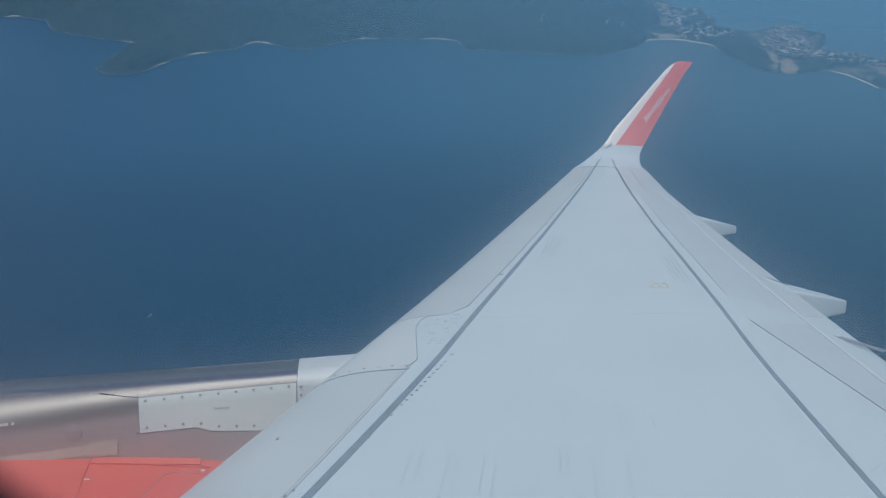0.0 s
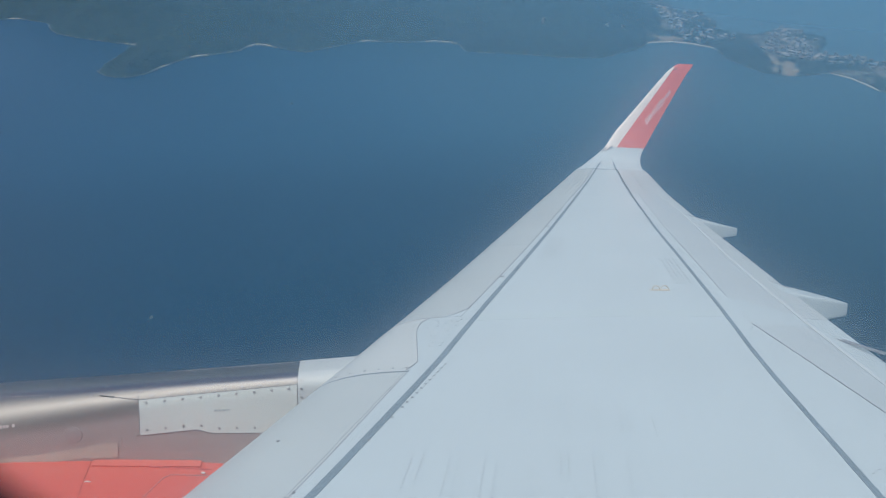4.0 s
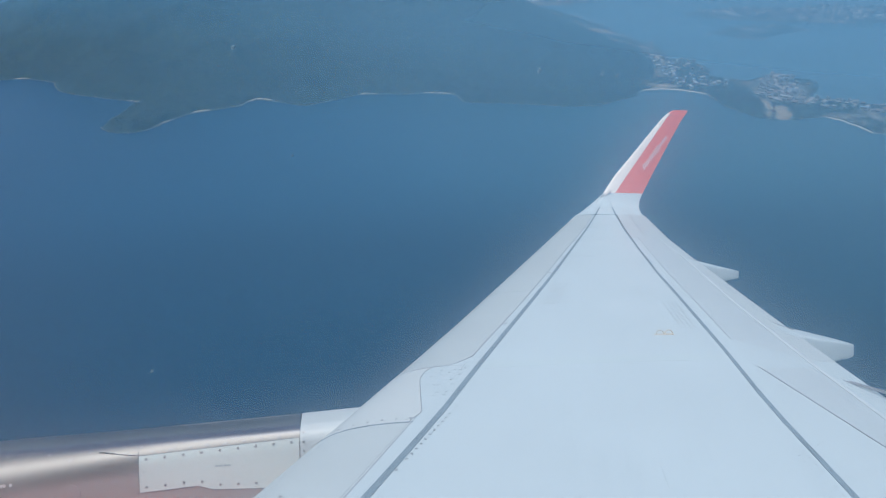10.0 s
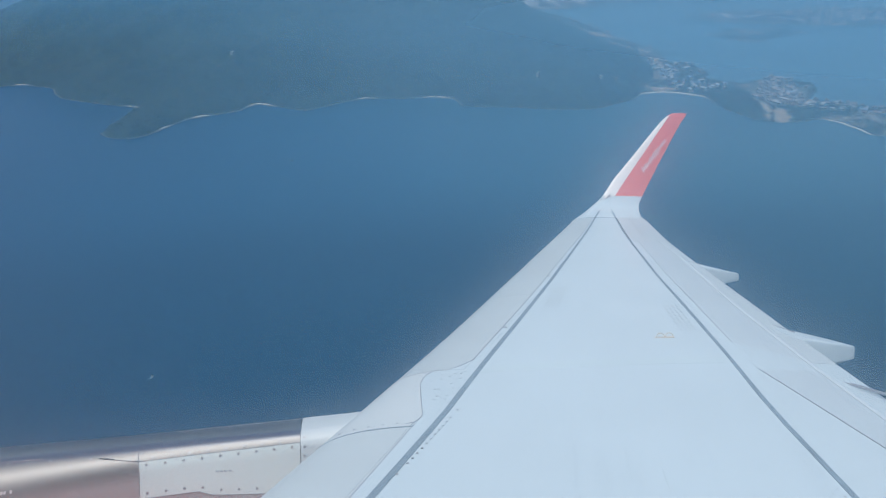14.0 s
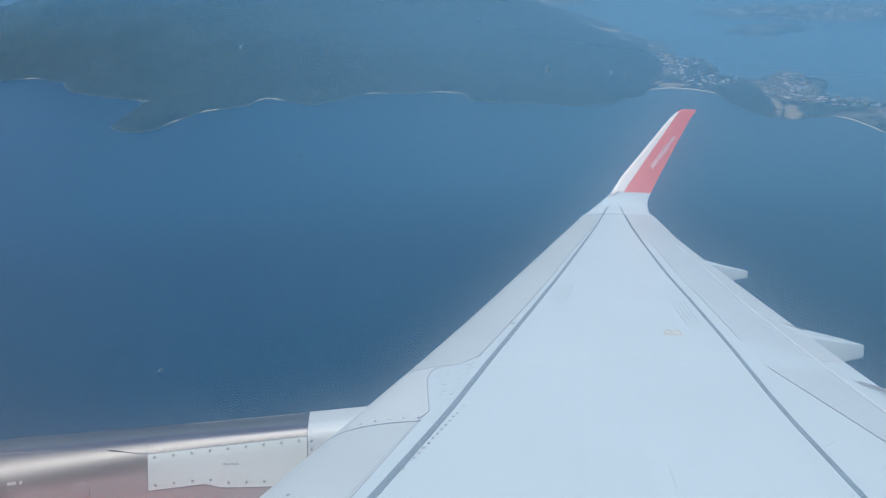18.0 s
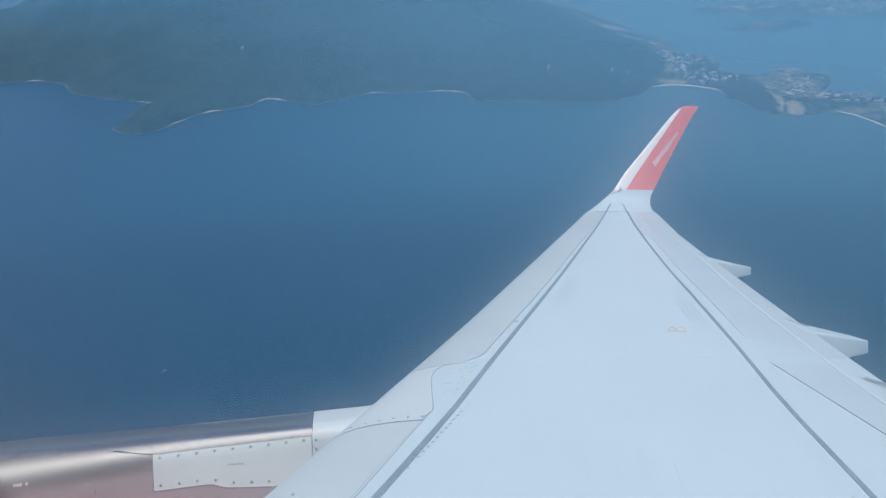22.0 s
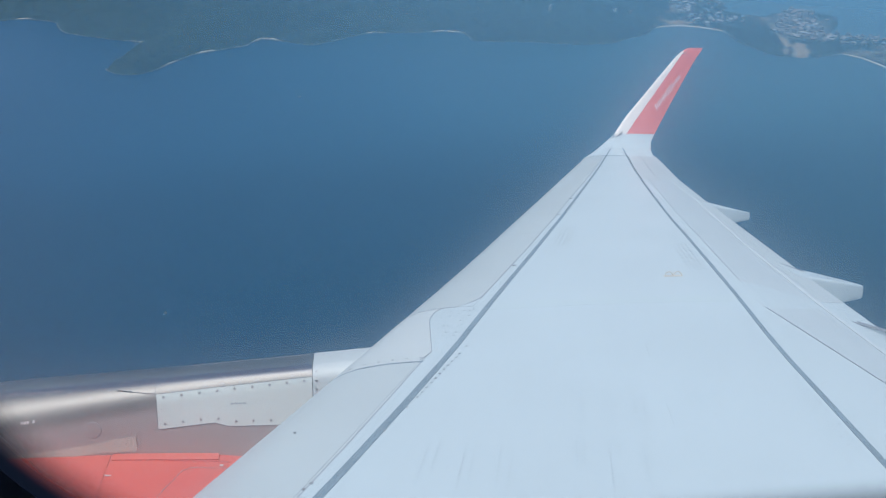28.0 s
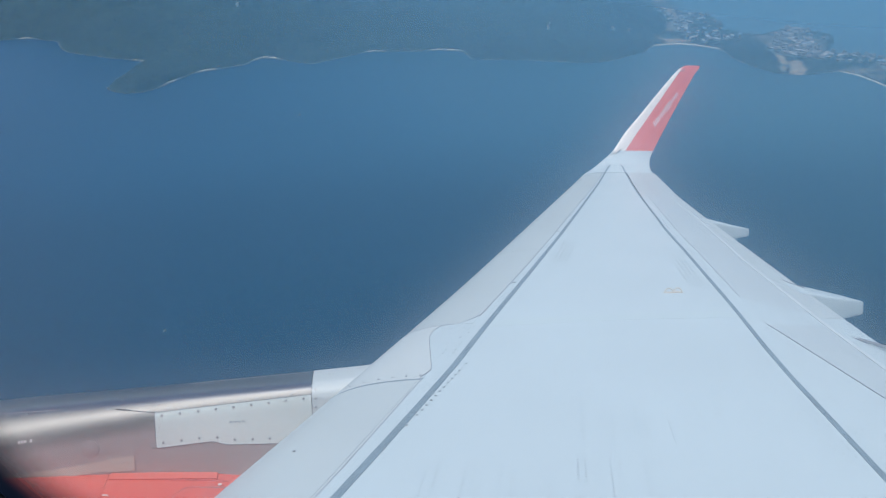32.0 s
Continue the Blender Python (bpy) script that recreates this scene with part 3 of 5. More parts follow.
def on_skin(x, z, lift=0.0, near=3.744):
    """Carries a spot of the flat flank along the line of sight from the cabin onto the rounded skin."""
    lo, hi = 1.0, 1.06
    for _ in range(24):
        s = (lo + hi) / 2
        X, Y, Z = x * s, (near - pylon_bulge(x)) * s, z * s
        r, t = pylon_round(X), pylon_top(X)
        d = Z - (t - r)
        skin = 3.75 - pylon_bulge(X) + (r - math.sqrt(max(0, r * r - min(d, r) ** 2)) if d > 0 else 0) - lift
        lo, hi = (s, hi) if Y < skin else (lo, s)
    return Vector((X, Y, Z))


def skin_turn(p):
    """The turn that lays a disc on the skin at a spot of it."""
    r, t = pylon_round(p.x), pylon_top(p.x)
    d = max(0, min(1, (p.z - t + r) / r))
    return Matrix.Rotation(math.pi / 2 - math.asin(d), 4, "X")


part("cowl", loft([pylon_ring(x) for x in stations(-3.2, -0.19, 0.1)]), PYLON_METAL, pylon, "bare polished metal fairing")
part("rear_fairing", loft([pylon_ring(x, 3.745, 4.065) for x in stations(-0.187, 0.14, 0.08)]), WHITE_PANEL, pylon, "pale grey painted fairing at the wing's nose")


def skin_patch(x0, x1, f0, f1, name, mat, parent, lift=0.004, n=14, rows=8, label=""):
    """A thin sheet on the flank between a lower and an upper line."""
    rings = []
    for x in stations(x0, x1, (x1 - x0) / n):
        zs = [f0(x) + (f1(x) - f0(x)) * k / rows for k in range(rows + 1)]
        rings.append([on_skin(x, z, lift) for z in zs] + [on_skin(x, z, -0.006) for z in reversed(zs)])
    return part(name, loft(rings), mat, parent, label)


panel = skin_patch(-1.005, -0.192, lambda x: lerp([(-1.0, -1.54), (-0.71, -1.52), (-0.65, -1.545), (-0.2, -1.56)], x),
                   lambda x: lerp([(-1.0, -1.345), (-0.19, -1.287)], x), "access_panel", PANEL_PAINT, pylon, label="scuffed pale grey access panel with screws")
skin_patch(-2.2, -1.13, lambda x: lerp([(-2.2, -1.71), (-1.13, -1.640)], x), lambda x: lerp([(-2.2, -1.655), (-1.5, -1.615), (-1.13, -1.578)], x), "seal_strip", BEIGE, pylon, 0.003)
stud = disc_mesh("fastener_head", 0.0078, 0.0018, BRIGHT_SCREW)
dark_stud = disc_mesh("dark_fastener", 0.0078, 0.002, DULL_SCREW)


def fasten(mesh, parent, x, z, lift=0.0045, scale=1.0):
    p = on_skin(x, z, lift)
    share("fastener", mesh, parent, Matrix.Translation(p) @ skin_turn(p) @ Matrix.Scale(scale, 4))


for k in range(9):
    x = -0.97 + k * 0.092
    fasten(dark_stud, panel, x, lerp([(-1.0, -1.366), (-0.19, -1.308)], x))
    if k < 8:
        fasten(dark_stud, panel, x + 0.03, lerp([(-1.0, -1.328), (-0.19, -1.272)], x + 0.03), 0.001)
        fasten(dark_stud, panel, x, lerp([(-1.0, -1.515), (-0.71, -1.495), (-0.65, -1.52), (-0.2, -1.53)], x))
fasten(stud, panel, -0.99, -1.30, 0.001)
fasten(dark_stud, panel, -0.985, -1.43, 0.0045, 0.5)
for k in range(5):
    fasten(stud, panel, -0.168, -1.262 - 0.05 * k, 0.0065, 0.9)
for k in range(6):
    share("fastener", dark_stud, panel, Matrix.Translation((-0.155 + 0.062 * k, 3.90 - 0.012 * k + 0.03 * (k % 2), pylon_top(-0.155 + 0.062 * k) - 0.0005)) @ Matrix.Scale(0.8, 4))
# studs along the cowl's shoulder, the finer row ahead of them
for k in range(9):
    x = -1.90 + k * 0.095
    fasten(stud if k % 2 else dark_stud, pylon, x, lerp([(-1.75, -1.305), (-1.19, -1.312), (-1.0, -1.345)], x) - (0.035 if k == 6 else 0.0), 0.001)
for k in range(20):
    x = -1.70 + k * 0.02
    fasten(dark_stud, pylon, x, lerp([(-1.7, -1.275), (-1.3, -1.270)], x), 0.0005, 0.3)
for x, z, s in ((-1.16, -1.268, 1.2), (-1.02, -1.54, 0.9), (-1.41, -1.535, 0.5), (-1.31, -1.46, 0.5), (-1.10, -1.555, 0.5)):
    fasten(stud, pylon, x, z, 0.001, s)
part("slot", tube([on_skin(x, lerp([(-1.2, -1.312), (-1.0, -1.345)], x), 0.0) for x in stations(-1.195, -1.125, 0.02)], 0.004, 6), DARK_GAP, pylon)
part("seam", tube([on_skin(x, lerp([(-1.2, -1.312), (-1.0, -1.345), (-0.19, -1.288)], x), 0.0035) for x in stations(-1.125, -0.192, 0.07)], 0.002, 6), MARKING, pylon)
part("top_seam", tube([on_skin(x, lerp([(-1.9, -1.298), (-1.4, -1.296)], x), 0.0) for x in stations(-1.9, -1.45, 0.06)], 0.0012, 6), DULL_METAL, pylon)
part("front_seam", tube([on_skin(-1.008, z, 0.002) for z in stations(-1.54, -1.275, 0.025)], 0.0016, 6), MARKING, pylon)
part("lower_seam", tube([on_skin(x, lerp([(-1.005, -1.541), (-0.71, -1.521), (-0.65, -1.546), (-0.2, -1.561)], x), 0.003) for x in stations(-1.005, -0.2, 0.04)], 0.0018, 6), MARKING, pylon)
part("rear_seam", tube([on_skin(-0.188, z, 0.005) for z in stations(-1.50, -1.235, 0.025)], 0.0015, 6), MARKING, pylon)
for k in range(4):
    part("stencil_bar", box(0.016, 0.002, 0.011, Matrix.Translation(on_skin(-0.62 + 0.022 * k, -1.42, 0.0045)) @ pose(0, 0, 0, 0, 8, 0)), FAINT, panel)
for k in range(5):
    if k != 3:
        part("stencil_bar", box(0.011, 0.002, 0.016, Matrix.Translation(on_skin(-1.665 + 0.014 * k, -1.455 + 0.001 * k, 0.001)) @ pose(0, 0, 0, 0, 12, 0)), WHITE_MARK, pylon)
tab = skin_patch(-1.26, -1.12, lambda x: -1.655, lambda x: -1.575 + 0.06 * (x + 1.12), "tab", BEIGE, pylon, 0.005, 4, 3, "small metal tab with screws")
for k in range(4):
    fasten(dark_stud, tab, -1.23 + 0.028 * k, -1.605 - 0.006 * (k % 2), 0.0055, 0.5)
p = on_skin(-1.335, -1.52, 0.0)
bm = loft([[(p.x + r * math.cos(a), p.y + 0.002 - d, p.z + r * math.sin(a)) for a in (math.tau * k / 24 for k in range(24))] for r, d in ((0.048, 0), (0.046, 0.003), (0.042, 0.004))])
part("round_cap", bm, DULL_METAL, pylon)
# a thin white rod added as the reflection along the far top edge
part("top_glint", tube([(x, 4.0, pylon_top(x) - 0.001) for x in stations(-0.86, -0.21, 0.1)], 0.0016, 6), WHITE_PAINT, pylon)

# ---- engine nacelle: red cowl below the pylon ----
nacelle = new("engine_nacelle")
nacelle.parent = airliner
nacelle.scale = (1.173, 1.173, 1.173)
CORE = [(-5.2, 0.92), (-5.1, 1.02), (-4.7, 1.14), (-3.6, 1.21), (-2.4, 1.19), (-1.5, 1.13), (-0.7, 1.07), (0.0, 0.97), (0.25, 0.90)]


def nacelle_rows(x0, x1, proud=0.0, a0=0.0, a1=360.0, n=48):
    rows = []
    for x in stations(x0, x1, 0.16):
        r = lerp(CORE, x) + proud
        rows.append([(x, 4.03 + r * math.cos(radians(a)), -2.74 + r * math.sin(radians(a))) for a in (a0 + (a1 - a0) * k / n for k in range(n + (a1 - a0 < 360)))])
    return rows


part("fan_cowl", loft(nacelle_rows(-4.7, -1.2525), caps=False), RED_PAINT, nacelle, "red painted fan cowl")
part("reverser_cowl", loft(nacelle_rows(-1.25, 0.25), caps=False), RED_PAINT, nacelle, "red painted rear cowl")
part("inner_duct", loft(nacelle_rows(-5.0, 0.24, -0.06)), DARK_GAP, nacelle)
part("intake_lip", loft(nacelle_rows(-5.2, -4.71), caps=False), BARE_METAL, nacelle, "bare metal intake lip")
for x, a, length, tall, mat in ((-0.77, 103.5, 0.085, 0.010, DARK_GAP), (-0.80, 108, 0.32, 0.0035, PALE_RED), (-1.23, 113, 0.03, 0.008, WHITE_PAINT)):
    r = lerp(CORE, x) + 0.003
    part("latch", box(length, tall, 0.006, pose(x, 4.03 + r * math.cos(radians(a)), -2.74 + r * math.sin(radians(a)), a - 90, 6, 0), 0.002), mat, nacelle)
plate = []
for x in stations(-1.24, -0.70, 0.06):
    r = lerp(CORE, x) + 0.006
    plate.append([(x, 4.03 + (r + d) * math.cos(radians(a)), -2.74 + (r + d) * math.sin(radians(a))) for a, d in ((103, 0), (105, 0), (107.5, 0), (107.5, -0.01), (103, -0.01))])
part("cover_plate", loft(plate), WORN_RED, nacelle, "thin raised red cover plate")
part("cowl_joint", tube([(x, 4.03 + (lerp(CORE, x) + 0.001) * math.cos(radians(132)), -2.74 + (lerp(CORE, x) + 0.001) * math.sin(radians(132))) for x in stations(-1.2, 0.0, 0.1)], 0.0012, 6),
     DARK_GAP, nacelle)



def on_nacelle(x, a, proud=0.001):
    r = lerp(CORE, x) + proud
    return Vector((x, 4.03 + r * math.cos(radians(a)), -2.74 + r * math.sin(radians(a))))


door = [(-0.62, 110.6), (-0.837, 110.5), (-0.87, 111.6), (-0.944, 117.8), (-1.0, 124), (-1.0, 132), (-0.5, 132)]
part("door_joint", tube([on_nacelle(*p) for p in door], 0.0016, 6), MARKING, nacelle)
part("cowl_lip", tube([on_nacelle(x, 101.4 + 1.2 * (x + 1.05)) for x in stations(-1.05, -0.4, 0.05)], 0.004, 6), PALE_RED, nacelle)
part("door_latch", box(0.02, 0.012, 0.008, Matrix.Translation(on_nacelle(-0.678, 109.8, 0.004)) @ pose(0, 0, 0, 20, 0, 0), 0.002), WHITE_PAINT, nacelle)

# ---- the cabin round the passenger ----
def rounded(x0, x1, z0, z1, r, y, n=8):
    pts = []
    for cx, cz, a0 in ((x1 - r, z1 - r, 0), (x0 + r, z1 - r, 90), (x0 + r, z0 + r, 180), (x1 - r, z0 + r, 270)):
        for k in range(n + 1):
            a = radians(a0 + 90 * k / n)
            pts.append((cx + r * math.cos(a), y, cz + r * math.sin(a)))
    return pts


def cabin_wall():
    """The cabin's side wall with one rounded window opening that flares outward."""
    inner, outer = rounded(-0.0885, 0.19, -0.0925, 0.18, 0.076, 0.14, 20), rounded(-0.12, 0.24, -0.13, 0.22, 0.10, 0.19, 20)
    rim_in = rounded(-0.35, 0.45, -0.33, 0.46, 0.04, -0.06, 20)
    rim_out = [(x, -1.66 + math.sqrt(1.98 ** 2 - (z + 0.45) ** 2), z) for x, y, z in rim_in]
    return loft([rim_in, inner, outer, rim_out, rim_in], caps=False)


part("window_surround", cabin_wall(), SURROUND, airliner, "dark window surround with a rounded opening")


# the fuselage barrel, open only where the window sits
def barrel(x0, x1, a0, a1, r0, r1, n=64):
    rings = []
    for x in (x0, x1):
        arc = [radians(a0 + (a1 - a0) * k / n) for k in range(n + 1)]
        rings.append([(x, -1.67 + r0 * math.cos(a), -0.45 + r0 * math.sin(a)) for a in arc] + [(x, -1.67 + r1 * math.cos(a), -0.45 + r1 * math.sin(a)) for a in reversed(arc)])
    return loft(rings)


for x0, x1, a0, a1 in ((-7.0, -0.34, 0, 359.9), (-0.34, 0.44, 27, 363.3), (0.44, 8.0, 0, 359.9)):
    part("fuselage_skin", barrel(x0, x1, a0, a1, 1.98, 1.95), WHITE_PAINT, airliner)
    part("cabin_lining", barrel(x0, x1, a0, a1, 1.945, 1.90), CABIN, airliner)
for x in (-7.02, 8.0):
    bm = loft([[(x + d, -1.67 + 1.97 * math.cos(math.tau * k / 64), -0.45 + 1.97 * math.sin(math.tau * k / 64)) for k in range(64)] for d in (0, 0.02)])
    part("bulkhead", bm, CABIN, airliner)

# the window's finely crazed acrylic pane; its blue scatter is added as haze
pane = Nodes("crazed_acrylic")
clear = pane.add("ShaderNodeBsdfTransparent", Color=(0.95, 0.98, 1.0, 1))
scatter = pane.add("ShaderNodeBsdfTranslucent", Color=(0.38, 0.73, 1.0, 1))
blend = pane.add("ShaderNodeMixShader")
# a warm spot of glare is put into the pane's lower forward corner
glare_spot = pane.add("ShaderNodeTexGradient")
glare_spot.gradient_type = "SPHERICAL"
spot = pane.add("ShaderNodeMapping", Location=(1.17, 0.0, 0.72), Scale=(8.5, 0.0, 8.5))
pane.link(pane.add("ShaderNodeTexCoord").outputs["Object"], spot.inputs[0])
pane.link(spot.outputs[0], glare_spot.inputs[0])
glare = pane.ramp(glare_spot.outputs["Fac"], (0.0, (0.0,) * 3), (0.9, (1.0,) * 3))
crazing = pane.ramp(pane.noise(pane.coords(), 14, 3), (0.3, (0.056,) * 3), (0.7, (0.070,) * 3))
pane.link(pane.mix(glare, crazing, (0.18, 0.18, 0.18)), blend.inputs[0])
pane.link(pane.mix(glare, (0.38, 0.73, 1.0), (1.0, 0.82, 0.60)), scatter.inputs[0])
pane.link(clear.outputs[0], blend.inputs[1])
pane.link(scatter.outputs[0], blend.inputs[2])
# a dark fade painted along the lower forward rim, as the surround's unfocused edge
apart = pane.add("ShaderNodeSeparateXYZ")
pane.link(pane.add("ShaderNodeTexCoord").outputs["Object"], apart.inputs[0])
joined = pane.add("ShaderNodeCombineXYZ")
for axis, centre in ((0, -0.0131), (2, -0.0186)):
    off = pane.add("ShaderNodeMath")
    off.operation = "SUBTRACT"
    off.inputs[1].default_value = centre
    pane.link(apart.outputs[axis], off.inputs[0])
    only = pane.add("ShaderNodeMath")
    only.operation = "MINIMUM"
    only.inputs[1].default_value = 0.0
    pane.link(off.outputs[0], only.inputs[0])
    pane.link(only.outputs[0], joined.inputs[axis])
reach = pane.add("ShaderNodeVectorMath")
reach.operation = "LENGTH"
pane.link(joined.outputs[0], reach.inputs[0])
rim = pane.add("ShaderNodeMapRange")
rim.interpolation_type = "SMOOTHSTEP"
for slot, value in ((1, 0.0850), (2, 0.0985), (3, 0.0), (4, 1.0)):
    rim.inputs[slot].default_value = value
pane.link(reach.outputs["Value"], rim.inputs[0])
soft_dark = pane.add("ShaderNodeBsdfTranslucent", Color=(0.020, 0.027, 0.045, 1))
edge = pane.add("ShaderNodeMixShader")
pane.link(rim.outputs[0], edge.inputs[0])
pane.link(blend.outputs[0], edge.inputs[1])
pane.link(soft_dark.outputs[0], edge.inputs[2])
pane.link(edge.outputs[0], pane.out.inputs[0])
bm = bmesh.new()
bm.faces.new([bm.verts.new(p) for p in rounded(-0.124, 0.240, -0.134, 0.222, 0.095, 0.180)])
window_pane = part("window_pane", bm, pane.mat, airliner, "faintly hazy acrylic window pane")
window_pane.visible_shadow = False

# the inner pane: fine scratches on both faces spread a share of the light over a few degrees
finish = Nodes("scratched_acrylic")
clear = finish.add("ShaderNodeBsdfTransparent", Color=(1, 1, 1, 1))
scratched = finish.add("ShaderNodeBsdfRefraction", Roughness=0.84, IOR=1.06)
veil = finish.add("ShaderNodeMixShader", Fac=0.125)
finish.link(clear.outputs[0], veil.inputs[1])
finish.link(scratched.outputs[0], veil.inputs[2])
finish.link(veil.outputs[0], finish.out.inputs[0])
inner_pane = part("scratch_pane", loft([rounded(-0.100, 0.216, -0.108, 0.200, 0.09, y) for y in (0.168, 0.171)]), finish.mat, airliner, "scratched clear inner pane", smooth=False)
inner_pane.visible_shadow = False


# ---- the sea and the land below ----
TABLES = {}


def value_noise(x, y, scale, seed):
    """Smooth noise from -1 to 1 over arrays."""
    if seed not in TABLES:
        TABLES[seed] = np.random.RandomState(seed).rand(128, 128) * 2 - 1
    r = TABLES[seed]
    u, v = x / scale, y / scale
    i, j = np.floor(u).astype(int), np.floor(v).astype(int)
    f, g = u - i, v - j
    f, g = f * f * (3 - 2 * f), g * g * (3 - 2 * g)
    a, b = r[i % 128, j % 128], r[(i + 1) % 128, j % 128]
    c, d = r[i % 128, (j + 1) % 128], r[(i + 1) % 128, (j + 1) % 128]
    return (a * (1 - f) + b * f) * (1 - g) + (c * (1 - f) + d * f) * g


def fbm(x, y, scale, seed, octaves=4):
    return sum(value_noise(x + 37 * k, y - 51 * k, scale / 2 ** k, seed + k) / 2 ** k for k in range(octaves))


def inside(x, y, outline):
    """Distance to an outline in the plan, positive within it."""
    best, odd = np.full(x.shape, 1e12), np.zeros(x.shape, bool)
    for (ax, ay), (bx, by) in zip(outline, outline[1:] + outline[:1]):
        dx, dy = bx - ax, by - ay
        k = np.clip(((x - ax) * dx + (y - ay) * dy) / (dx * dx + dy * dy), 0, 1)
        best = np.minimum(best, (x - ax - k * dx) ** 2 + (y - ay - k * dy) ** 2)
        if dy:
            odd ^= ((ay > y) != (by > y)) & (x < dx * (y - ay) / dy + ax)
    return np.where(odd, 1, -1) * np.sqrt(best)


# outlines in the plan, metres east and north of the aircraft
COAST = [(-795, 1724), (-740, 1721), (-656, 1667), (-586, 1668), (-513, 1599), (-478, 1501), (-398, 1430), (-322, 1378), (-337, 1305), (-358, 1209),
         (-330, 1165), (-304, 1158), (-277, 1185), (-257, 1226), (-235, 1266), (-198, 1281), (-161, 1296), (-140, 1306), (-132, 1332), (-112, 1352),
         (-86, 1324), (-55, 1296), (-27, 1273), (0, 1286), (30, 1304), (87, 1337), (150, 1321), (214, 1315), (255, 1284), (251, 1225), (298, 1204),
         (355, 1186), (398, 1158), (432, 1140), (483, 1140), (547, 1166), (582, 1186), (613, 1217)]
HILL = COAST + [(650, 1280), (712, 1330), (762, 1420), (808, 1565), (826, 1690), (820, 1800), (848, 1970), (900, 2200), (890, 2450), (815, 2640), (700, 2900),
                (0, 3250), (-650, 2950), (-1050, 2550), (-1150, 2200), (-1010, 1900), (-890, 1790)]
NECK = [(560, 1250), (613, 1217), (617, 1226), (661, 1223), (687, 1209), (706, 1183), (717, 1163), (698, 1075), (699, 1027), (705, 991), (732, 968), (765, 966),
        (815, 969), (825, 935), (822, 898), (815, 862), (860, 838), (990, 850), (985, 980), (927, 1050), (880, 1078), (911, 1108), (960, 1150), (1005, 1209), (975, 1267), (937, 1284),
        (862, 1250), (840, 1275), (815, 1330), (848, 1349), (871, 1387), (886, 1482), (842, 1510), (914, 1667), (912, 1784), (919, 1904), (943, 2072),
        (962, 2250), (960, 2450), (930, 2640), (800, 2720), (700, 2700), (700, 1600)]
CITY = [(700, 2720), (833, 2645), (872, 2690), (918, 2666), (988, 2634), (1134, 2664), (1331, 2793), (1616, 2781), (1837, 2737), (2300, 2650), (3400, 2500),
        (3400, 3500), (2300, 4000), (1100, 4000), (700, 3300)]
SPIT = [(1330, 2240), (1450, 2330), (1700, 2350), (2600, 2200), (2600, 1750), (1900, 1880), (1700, 1910), (1560, 1990), (1420, 2080)]
ISLE = [(1163, 1827), (1195, 1771), (1214, 1701), (1290, 1697), (1427, 1769), (1514, 1816), (1487, 1970), (1321, 1941)]
TOWN = [(815, 1218), (862, 1236), (937, 1272), (970, 1262), (936, 1175), (995, 1205), (911, 1115), (838, 1034), (786, 1046), (776, 1075), (790, 1110), (820, 1170)]
# sandy ground laid bare, in the plan
LOTS = [[(756, 1016), (776, 1024), (785, 1019), (768, 990), (759, 970), (733, 966), (731, 975)], [(762, 1080), (768, 1059), (748, 1014), (722, 987), (751, 1036)],
        [(824, 1562), (836, 1545), (812, 1478), (776, 1419), (800, 1480)], [(858, 2010), (864, 1893), (896, 1870), (912, 1990)],
        [(640, 1236), (652, 1262), (690, 1256), (700, 1226)]]


